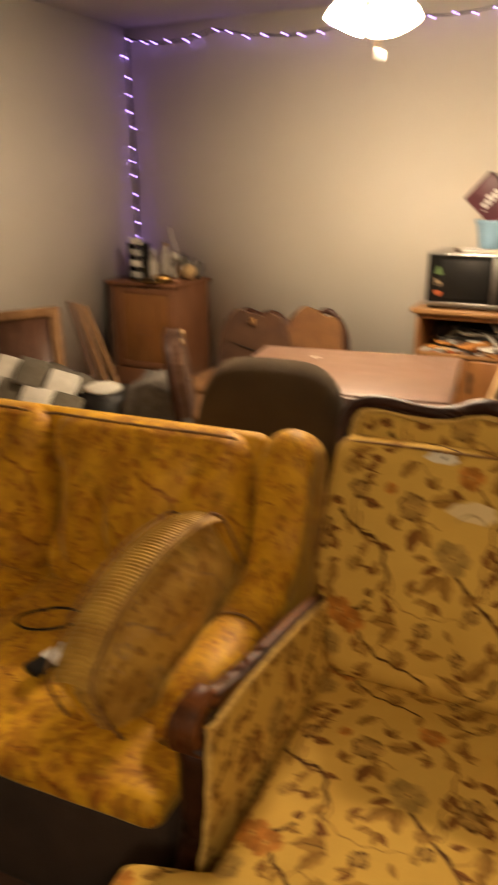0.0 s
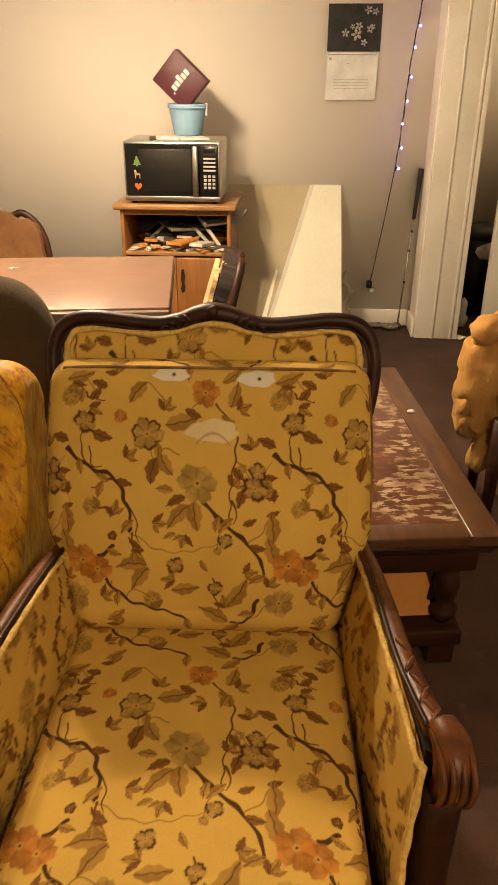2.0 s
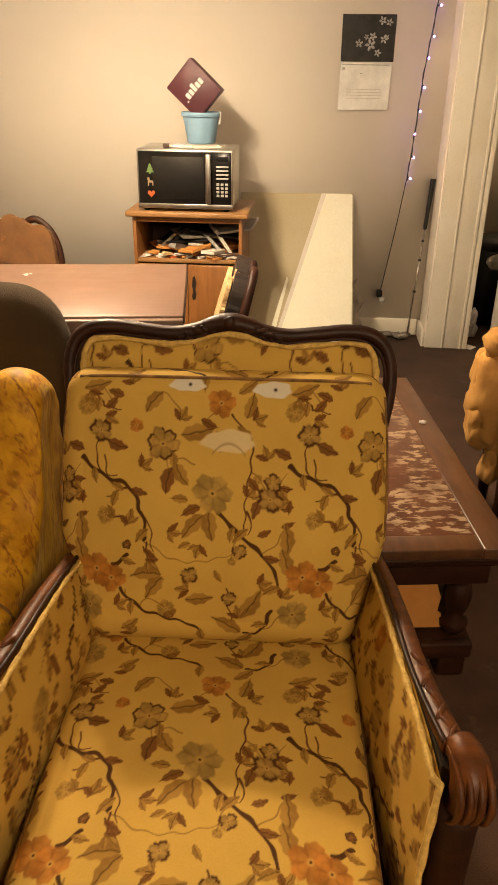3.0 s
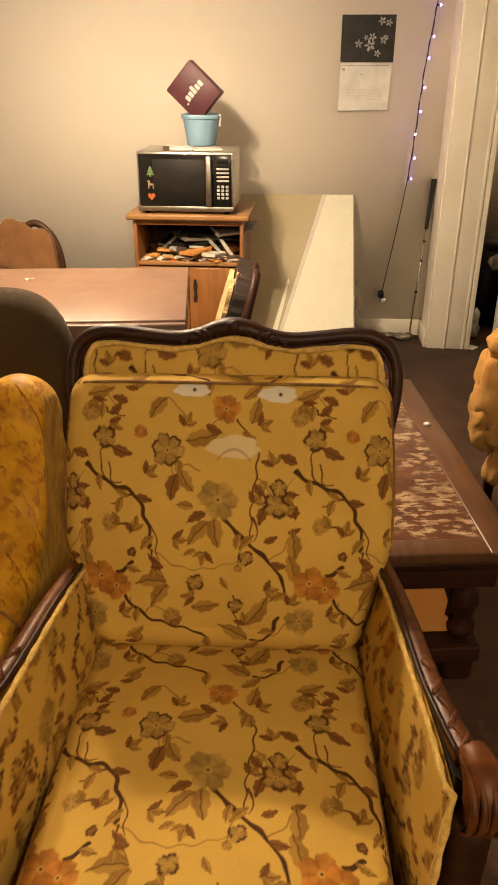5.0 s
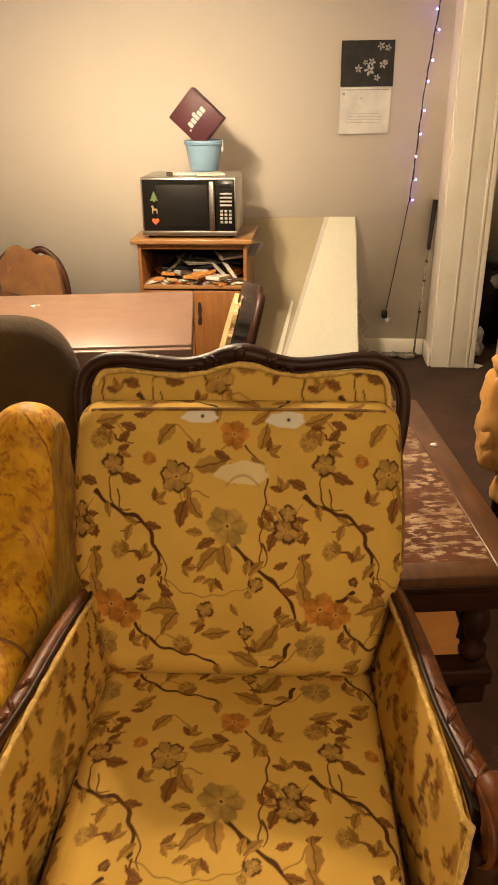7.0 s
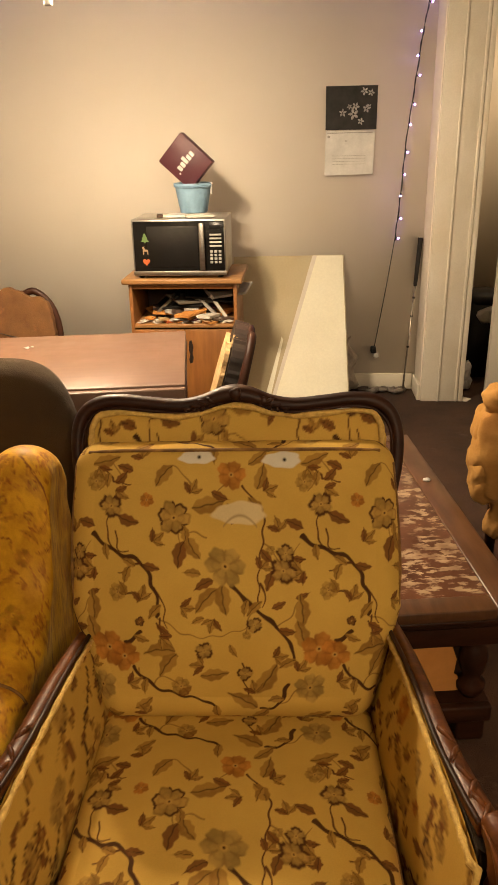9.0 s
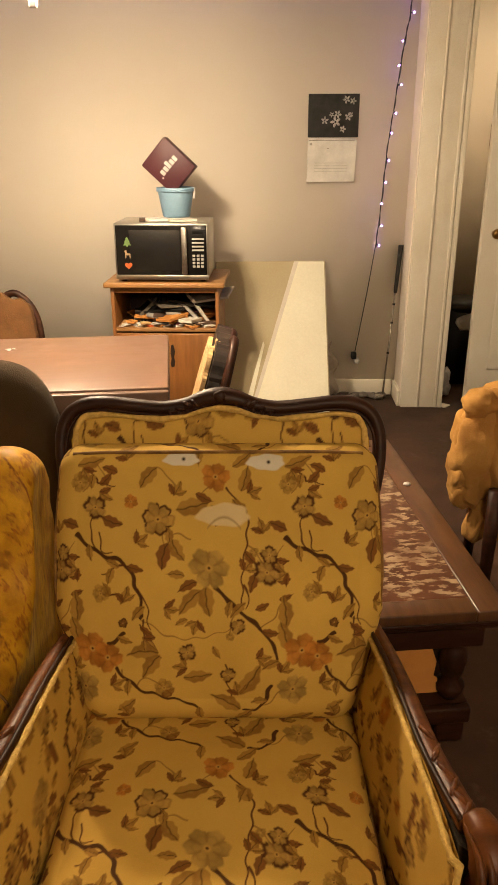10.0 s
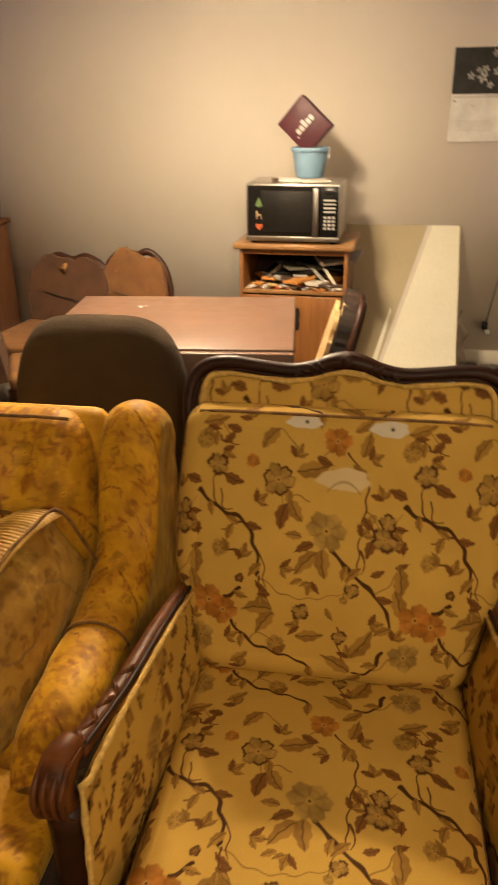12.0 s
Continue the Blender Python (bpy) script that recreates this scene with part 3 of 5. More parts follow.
padded("seat_cushion", seat_width, -0.56, 0.235, 0.13, "floral", armchair, 0.002, 0.03, 0.026, pose(0.0, 0, 0.418), (-0.008, -0.105), wrinkle=0.0018, seed=5, label="T-shaped floral seat cushion")

# piping of the cushions
top_line = [BACK @ Vector((x, 0.495 - 0.05 * max(0, abs(x) - 0.2) ** 1.0, -0.012 - 0.12 * max(0, abs(x) - 0.24))) for x in np.linspace(-0.265, 0.265, 40)]
part("piping", tube(top_line, 0.0038, 6), "piping", armchair)
for sgn in (-1, 1):
    part("piping", tube(spline([BACK @ Vector((sgn * (back_width(y) - 0.006), y, -0.028)) for y in (0.47, 0.37, 0.24, 0.1, 0.03)], 6), 0.0038, 6), "piping", armchair)
    part("piping", tube(spline([(sgn * (seat_width(y) - 0.004), y, 0.398) for y in (0.2, 0.1, 0, -0.1, -0.2, -0.28)], 5), 0.004, 6), "piping", armchair)
part("piping", tube(spline([(-0.34, -0.552, 0.4), (-0.2, -0.558, 0.4), (0, -0.56, 0.4), (0.2, -0.558, 0.4), (0.34, -0.552, 0.4)], 5), 0.004, 6), "piping", armchair)

# shaped top rail, upholstered inner back and braid
half = [(0.0, 0.952), (0.03, 0.948), (0.065, 0.937), (0.11, 0.931), (0.17, 0.936), (0.22, 0.941), (0.262, 0.937), (0.292, 0.917), (0.305, 0.878), (0.303, 0.82), (0.288, 0.74), (0.276, 0.64), (0.27, 0.5)]
rail = [(-x, z) for x, z in half[:0:-1]] + half


def tip(z):
    return 0.445 + (z - 0.9) * 0.33


def rail_at(x):
    xs = [p[0] for p in half[:8]]
    zs = [p[1] for p in half[:8]]
    return float(np.interp(abs(x), xs, zs))


part("back_frame", tube(spline([(x, tip(z), z) for x, z in rail], 5), lambda t: 0.0135 + 0.005 * math.exp(-((t - 0.5) * 16) ** 2), 10, 1.2, up=(0, 1, 0)), "walnut", armchair, "dark polished serpentine top rail")
part("back_frame_bead", tube(spline([(x * 0.97, tip(z) - 0.012, z - 0.011) for x, z in rail], 5), 0.0035, 6, up=(0, 1, 0)), "walnut", armchair)
for k in range(-6, 7):
    x = k * 0.0155
    z = rail_at(x)
    turn = Matrix.Rotation(k * 0.28, 3, "Y")
    part("carved_leaf", blob((x, tip(z) - 0.014, z + 0.004 * math.cos(k * 1.6)), (0.0055, 0.006, 0.013), None, turn, 0.2, 1), "walnut", armchair)
    if abs(k) > 1:
        part("carved_leaf", blob((x * 1.02, tip(z) - 0.016, z - 0.010), (0.0075, 0.005, 0.0048), None, turn, 0.2, 1), "walnut", armchair)
part("carved_crest", blob((0, tip(0.955) - 0.018, 0.956), (0.013, 0.008, 0.014), None, None, 0.25, 2), "walnut", armchair)

us, vs = np.linspace(-1, 1, 200), np.linspace(0, 1, 110)
U, V = np.meshgrid(us, vs)
ZT = np.vectorize(lambda u: rail_at(u * 0.282) - 0.012 - 0.035 * (max(0, abs(u) - 0.88) / 0.12) ** 2.5)(us)[None, :] * np.ones_like(U)
Z = 0.6 + (ZT - 0.6) * V
X = U * (0.266 + 0.018 * V)
Y = tip(Z) - 0.014 - 0.016 * (1 - U ** 4) * (1 - np.clip((V - 0.8) / 0.2, 0, 1) ** 3)
sheet("inner_back", np.stack([X, Y, Z], -1), "floral", armchair, printed(X - 0.05, Z - 0.83), "floral panel inside the frame")
braid = [(u * 0.282, tip(z) - 0.019, z) for u in np.linspace(-0.97, 0.97, 90) for z in [rail_at(u * 0.282) - 0.015 - 0.035 * (max(0, abs(u) - 0.88) / 0.12) ** 2.5]]
braid = [(-0.276, tip(z) - 0.016, z) for z in np.linspace(0.62, 0.86, 24)] + braid + [(0.276, tip(z) - 0.016, z) for z in np.linspace(0.86, 0.62, 24)]
part("braid", tube(braid, lambda t: 0.0054 + 0.0014 * math.sin(t * 900), 6), "gimp", armchair, "yellow gimp braid")
part("outer_back", box(-0.295, 0.295, 0.0, 0.02, 0.0, 0.56, 0.008, m=pose(0, 0.345, 0.36, -18, 0, 0)), "olive", armchair, "plain cloth outer back")

for sgn in (-1, 1):
    top = spline([(0.284, 0.36, 0.545), (0.289, 0.25, 0.556), (0.294, 0.12, 0.580), (0.298, -0.04, 0.604), (0.305, -0.17, 0.612), (0.311, -0.262, 0.606)], 8)
    skew = 0.985 if sgn > 0 else 0.94
    low = [(0.246 + 0.05 * min(max((0.3 - p.y) / 0.56, 0), 1) ** 2, p.y - 0.07 * min(max(-p.y / 0.26, 0), 1) ** 3, 0.29) for p in top]
    n, rows = 90, 75
    tt, pick = np.linspace(0, len(top) - 1, n), np.arange(len(top))
    A = np.stack([np.interp(tt, pick, [p[k] * (skew if k == 0 else 1) for p in top]) for k in range(3)], -1)
    B = np.stack([np.interp(tt, pick, [p[k] for p in low]) for k in range(3)], -1)
    w = np.linspace(0, 1, rows)[:, None, None]
    P = B[None] * (1 - w) + A[None] * w
    P[..., 0] -= 0.018 * np.sin(w[..., 0] * math.pi) * (1 - 0.3 * np.abs(np.linspace(-1, 1, n))[None])
    P[..., 0] += ripple(P[..., 1], P[..., 2], 0.0018, 30, 8 + sgn)
    C = printed(P[..., 1] * sgn - 0.06, P[..., 2] - 0.5 + (0.12 if sgn > 0 else 0.02))
    P[..., 0] *= sgn
    sheet("arm_pad", P, "floral", armchair, C, "floral inner arm panel")
    front = [Vector((sgn * p[0], p[1], p[2])) for p in (B[-1], (B[-1] + A[-1]) / 2 - np.array((0.012, 0.0, 0)), A[-1])]
    part("braid", tube([(sgn * p[0] - sgn * 0.010, p[1], p[2] + 0.002) for p in A[::2]] + [f + Vector((-sgn * 0.003, -0.003, 0)) for f in spline(front[::-1], 10)], lambda t: 0.0052 + 0.0012 * math.sin(t * 700), 6), "gimp", armchair, "yellow gimp braid")
    # outside of the arm
    body = bmesh.new()
    rings = []
    for i in range(0, n, 6):
        a, b = A[i], B[i]
        rings.append([body.verts.new(v) for v in ((sgn * (a[0] + 0.005), a[1], a[2]), (sgn * (a[0] + 0.02), a[1], a[2] - 0.012), (sgn * (a[0] + 0.012), a[1], 0.3), (sgn * (a[0] + 0.008), a[1], 0.14), (sgn * (b[0] + 0.005), a[1], 0.14), (sgn * (b[0] + 0.004), a[1], b[2]))])
    for ra, rb in zip(rings, rings[1:]):
        for k in range(6):
            body.faces.new((ra[k], ra[(k + 1) % 6], rb[(k + 1) % 6], rb[k]))
    body.faces.new(rings[0])
    body.faces.new(rings[-1])
    part("arm_body", body, "olive", armchair, "dark outer arm", smooth=False)
    way = spline([(0.282, 0.36, 0.545), (0.294, 0.28, 0.552), (0.303, 0.18, 0.570), (0.308, 0.06, 0.592), (0.313, -0.08, 0.610), (0.324, -0.17, 0.618), (0.333, -0.222, 0.622)], 8)
    way = [Vector((p.x * skew, p.y, p.z)) for p in way]
    part("arm_rail", tube([(sgn * p.x, p.y, p.z) for p in way], lambda t: 0.013 + 0.006 * t * t, 10, 0.8), "rosewood", armchair, "polished red-brown arm rail")
    part("arm_rail_bead", tube([(sgn * (p.x - 0.014), p.y, p.z + 0.009) for p in way], 0.0045, 6), "walnut", armchair)
    # carved scroll and front post
    scroll = spline([(0.338, -0.215, 0.628), (0.345, -0.243, 0.624), (0.347, -0.264, 0.606), (0.344, -0.268, 0.58), (0.336, -0.258, 0.562)], 7)
    scroll = [Vector((p.x * skew, p.y, p.z)) for p in scroll]
    part("arm_scroll", tube([(sgn * p.x, p.y, p.z) for p in scroll], lambda t: 0.020 + 0.007 * math.sin(t * 3.14), 12, 0.9), "rosewood", armchair, "carved scroll hand rest")
    for off in (-0.019, -0.007, 0.006, 0.018):
        part("carved_ridge", tube([(sgn * (p.x + off), p.y - 0.018 - 0.008 * math.sin(i / len(scroll) * 3.14), p.z + 0.011 - 0.018 * i / len(scroll)) for i, p in enumerate(scroll)], lambda t: 0.0052 * math.sin(0.2 + t * 2.7), 6), "rosewood", armchair)
    for k in range(6):
        p = way[-3 - k * 3]
        part("carved_leaf", blob((sgn * p.x, p.y, p.z + 0.012), (0.005, 0.02, 0.006), None, Matrix.Rotation(sgn * (0.5 if k % 2 else -0.5), 3, "Z"), 0.1, 1), "rosewood", armchair)
    part("front_post", tube(spline([(sgn * 0.336 * skew, -0.258, 0.57), (sgn * 0.335 * skew, -0.262, 0.4), (sgn * 0.338, -0.27, 0.27), (sgn * 0.35, -0.29, 0.16)], 6), lambda t: 0.03 - 0.006 * t, 10), "walnut", armchair)
    part("leg", tube(spline([(sgn * 0.34, -0.5, 0.2), (sgn * 0.36, -0.53, 0.12), (sgn * 0.345, -0.51, 0.04), (sgn * 0.36, -0.53, 0.0)], 6), lambda t: 0.032 - 0.014 * t, 10), "walnut", armchair)
    part("leg", tube([(sgn * 0.27, 0.33, 0.2), (sgn * 0.275, 0.37, 0.1), (sgn * 0.28, 0.42, 0.0)], lambda t: 0.028 - 0.008 * t, 8), "walnut", armchair)
part("seat_rail", box(-0.35, 0.35, -0.53, 0.34, 0.13, 0.29, 0.012), "walnut", armchair, "dark shaped seat rail")

# ---------------------------------------------------------------- sofa
SOFA = pose(-0.165, 1.80, 0, 0, 0, 3)
sofa = thing("sofa", "gold jacquard velvet sofa, worn and wrinkled", "sofa", SOFA)
WID, N = 0.57, 3


def channels(X, Y):
    """Deep soft upright folds of the stuffed back."""
    f = np.sin(X * 36 + 1.6 * np.sin(Y * 9 + 2 * X)) * 0.5 + 0.5
    return -0.055 * (1 - f) ** 2.2 * (0.6 + 0.4 * np.sin(Y * 15 + X * 7)) * np.clip(Y / 0.1, 0, 1) * np.clip((0.44 - Y) / 0.12, 0, 1)


def nap(X, Y, C):
    """Patches of brown pile left between the rubbed gold."""
    k = np.clip((ripple(X, Y, 1.0, 60, 77) * 4 + ripple(X, Y, 1.0, 210, 78) * 4 - 0.35) * 1.6, 0, 1)
    ends = np.clip(np.abs(Y - np.mean(Y)) / (np.ptp(Y) * 0.5), 0, 1) ** 2
    k = (k * (0.12 + 0.6 * ends))[..., None]
    C[:] = C * 1.15 - np.array(GROUND["velvet"]) * 0.15
    np.clip(C, 0.008, 1, out=C)
    C[:] = C * (1 - k) + k * np.array((0.3, 0.11, 0.013))

for i in range(N):
    cx = -0.135 - WID * (i + 0.5)
    last = i == 0
    ext = 0.10 if i in (0, N - 1) else 0.0

    def sofa_seat(y, e=ext):
        k = min(max((-0.50 - y) / 0.05, 0), 1)
        return WID / 2 - 0.002 + e * k

    padded("seat_cushion", sofa_seat, -0.69, -0.05, 0.10, "velvet", sofa, 0.005, 0.03, 0.025, pose(cx, 0, 0.415), (0.1 * i, -0.3), "velvet", wrinkle=0.006, seed=20 + i, size=0.9, marks=nap)

    def sofa_back(y):
        return WID / 2 - 0.006 - 0.03 * max(0, (y - 0.34) / 0.12) ** 2

    padded("back_cushion", sofa_back, 0.0, 0.462, 0.17, "velvet", sofa, 0.0045, 0.075, 0.05, pose(cx, -0.165, 0.405, 78, 0, 0), (0.13 * i - 0.1, 0.3), "velvet", wrinkle=0.012, seed=30 + i, size=0.9, waves=24, folds=channels, marks=nap)
    edge = [(cx + x, -0.075 - 0.01 * math.cos(x * 5), 0.857 - 0.25 * max(0, abs(x) - 0.2) ** 1.5) for x in np.linspace(-0.26, 0.26, 20)]
    part("piping", tube(edge, 0.0036, 6), "piping", sofa)
part("back_frame", box(-0.13 - N * WID - 0.0, -0.12, -0.005, 0.06, 0.1, 0.835, 0.03, 3), "velvet", sofa, "gold velvet sofa back")
part("base", box(-0.13 - N * WID - 0.1, -0.03, -0.672, 0.03, 0.07, 0.345, 0.02), "skirt", sofa, "dark brown base skirt")
for side, x0 in ((1, -0.125), (-1, -0.145 - N * WID)):
    prof = [(0.10, 0.80), (0.07, 0.842), (0.01, 0.85), (-0.035, 0.81), (-0.055, 0.74), (-0.075, 0.66), (-0.115, 0.602), (-0.18, 0.572), (-0.28, 0.556), (-0.38, 0.550), (-0.47, 0.543), (-0.535, 0.51), (-0.555, 0.44)]
    pts = spline([(0, y, z) for y, z in prof], 8)
    nx = 130
    a = np.linspace(0, 1, nx)
    # cross-section: inner side, rounded top, outer side
    rows = []
    for p in pts:
        w, r = 0.125, 0.05
        sec = []
        for k in a:
            if k < 0.3:
                sec.append((0.0, p.y, 0.12 + (p.z - r - 0.12) * k / 0.3))
            elif k < 0.7:
                th = (k - 0.3) / 0.4 * math.pi
                sec.append((w / 2 - math.cos(th) * w / 2, p.y, p.z - r + math.sin(th) * r))
            else:
                sec.append((w, p.y, p.z - r - (p.z - r - 0.12) * (k - 0.7) / 0.3))
        rows.append(sec)
    P = np.array(rows)
    # denser along the arm
    tt = np.linspace(0, len(rows) - 1, 240)
    P = np.stack([np.stack([np.interp(tt, np.arange(len(rows)), P[:, j, c]) for c in range(3)], -1) for j in range(nx)], 1)
    P[..., 0] += ripple(P[..., 1] * 1.0, P[..., 2], 0.005, 30, 40)
    across = np.concatenate([np.zeros((len(P), 1)), np.cumsum(np.linalg.norm(np.diff(P, axis=1), axis=-1), 1)], 1)
    along = np.concatenate([[0], np.cumsum(np.linalg.norm(np.diff(P[:, nx // 2], axis=0), axis=-1))])[:, None] * np.ones_like(across)
    across = across - across[:, nx // 2][:, None]
    P[..., 2] += ripple(along, across, 0.006, 26, 41) * np.clip((P[..., 2] - 0.3) / 0.1, 0, 1)
    C = printed(across, 0.1 - along, "velvet", 0.72)
    nap(across, along, C)
    P[..., 0] = x0 + P[..., 0] if side > 0 else x0 - P[..., 0]
    sheet("arm", P, "velvet", sofa, C, "sloping rolled sofa arm", close=True)
    for y in (-0.52, 0.0):
        part("leg", lathe([(0.022, 0), (0.03, 0.03), (0.034, 0.09)], 10, m=pose(x0 + side * 0.06, y, 0)), "walnut", sofa)
for y, z in ((-0.30, 0.556),):
    part("seam", tube([(-0.125 + 0.0625 - math.cos(th) * 0.063, y, z - 0.052 + math.sin(th) * 0.053) for th in np.linspace(0.1, 3.0, 24)], 0.003, 6), "piping", sofa)
# colour layers for the plain velvet body
for ob in sofa.children:
    if ob.name.startswith("back_frame"):
        at = ob.data.color_attributes.new("print", "FLOAT_COLOR", "POINT")
        at.data.foreach_set("color", [*GROUND["velvet"], 1.0] * len(ob.data.vertices))

ridge = Vector((-0.03, -0.53, -0.2)).normalized()
face = Vector((0.93, -0.1, 0.22))
face = (face - ridge * face.dot(ridge)).normalized()
down_ = ridge.cross(face)
PILLOW = Matrix((down_, ridge * -1, face)).transposed().to_4x4()
if down_.z > 0:
    PILLOW = Matrix((down_ * -1, ridge, face)).transposed().to_4x4()
PILLOW.translation = (-0.365, 1.43, 0.545)


def pillow_half(y):
    return 0.14 * (1 - 0.5 * (abs(y) / 0.24) ** 2.4)


pillow = thing("throw_pillow", "tan ribbed square pillow leaning on sofa arm", "pillow", PILLOW)
padded("cover", pillow_half, -0.24, 0.24, 0.07, "velvet", pillow, 0.004, 0.035, 0.035, pose(0, 0, 0.045), (0.1, 0.05), "tan", wrinkle=0.01, seed=51, size=0.8)
padded("back_cover", pillow_half, -0.24, 0.24, 0.07, "velvet", pillow, 0.009, 0.035, 0.03, pose(0, 0, -0.045, 180, 0, 0), (0.1, 0.05), "velvet", wrinkle=0.006, seed=52, size=1.0)
# ribbed boxing round the rim, between two cords
UP_SIDE = -1 if down_.z < 0 else 1
for sgn_ in (UP_SIDE, -UP_SIDE):
    along_, round__ = np.meshgrid(np.linspace(-0.235, 0.235, 260), np.linspace(-1.25, 1.25, 26))
    ribs = 0.0018 * np.sin(along_ * 700 + 1.5 * np.sin(round__ * 2)) * np.cos(round__)
    bx = sgn_ * (np.vectorize(pillow_half)(along_) - 0.026 + (0.036 + ribs) * np.cos(round__))
    band = np.stack([bx, along_, np.sin(round__) * 0.062], -1)
    # Groove shade is put into the colour: darker as the ribs dip.
    sheet("boxing", band, "velvet", pillow, np.ones(along_.shape + (3,)) * np.array((0.6, 0.37, 0.07)) * (0.85 + 25 * ribs)[..., None], "ribbed gold boxing")
for z_ in (-0.06, 0.062):
    rim = spline([(s_ * pillow_half(y_), y_, z_) for s_, ys in ((1, (-0.235, -0.16, -0.08, 0, 0.08, 0.16, 0.235)), (-1, (0.235, 0.16, 0.08, 0, -0.08, -0.16, -0.235))) for y_ in ys] + [(pillow_half(0.235), -0.235, z_)], 5)
    part("cord", tube(rim, 0.0035, 6), "piping", pillow)

remote = thing("remote_control", "black and white remote lying on sofa seat", "remote", pose(-0.545, 1.33, 0.452, 0, 0, -12))
part("case", box(-0.022, 0.022, -0.075, 0.075, 0, 0.018, 0.006), "black", remote)
part("cover", box(-0.0225, 0.0225, -0.035, 0.03, 0.002, 0.02, 0.006), "white", remote, "white battery cover")
loop = [(0.07 * math.cos(t) * (1 + 0.2 * math.sin(2 * t)), 0.045 * math.sin(t), 0.004 + 0.006 * abs(math.sin(t * 1.5))) for t in np.linspace(0, 7.2, 60)]
solid("cable", tube(loop, 0.003, 6), "black", "thin black cable coiled on sofa seat", "cable", pose(-0.655, 1.43, 0.452, 0, 0, 20))

# ---------------------------------------------------------------- dining table and chairs
TABLE = pose(-0.075, 3.02, 0, 0, 0, 8)
table = thing("dining_table", "pinkish wood laminate drop-leaf table", "table", TABLE)
part("tabletop", box(-0.735, 0, -0.605, 0, 0.755, 0.79, 0.004), "table", table)
part("front_leaf", box(-0.735, 0.0, -0.632, -0.609, 0.47, 0.786, 0.004), "table", table, "hanging drop leaf")
part("edge_band", box(-0.737, 0.002, -0.604, 0.002, 0.75, 0.7545, 0.001), "dark_edge", table, "dark underside edge")
part("apron", box(-0.66, -0.07, -0.56, -0.06, 0.66, 0.75, 0.004), "table", table)
for x in (-0.67, -0.06):
    for y in (-0.55, -0.06):
        part("leg", box(x - 0.025, x + 0.025, y - 0.025, y + 0.025, 0, 0.75, 0.006), "table", table)
chip = bmesh.new()
for dx, dy, s in ((0, 0, 0.012), (0.016, 0.006, 0.008), (0.006, -0.014, 0.006)):
    blob((dx, dy, 0), (s, s * 0.7, 0.002), chip, None, 0.6, 1, s * 500)
solid("paper_scrap", chip, "white", "tiny white paper crumbs on table", "scrap", pose(-0.56, 2.80, 0.7915))


def torn(w, h, seed, rag=0.03):
    """The outline of an arched chair back whose cover is ripped along the top."""
    rng = random.Random(seed)
    pts = [(-w / 2, 0), (-w / 2 - 0.005, h * 0.45)]
    for k in range(45):
        a = math.pi * (1 - k / 44)
        slow = math.sin(k * 0.31 + seed) * 0.7 + math.sin(k * 0.9 + seed * 2) * 0.2
        j = rag * slow * math.sin(a) + rng.uniform(-0.12, 0.12) * rag
        pts.append((math.cos(a) * (w / 2 + j * 0.3), h * 0.5 + math.sin(a) ** 0.8 * (h * 0.5 + j)))
    return pts + [(w / 2 + 0.005, h * 0.45), (w / 2, 0)]


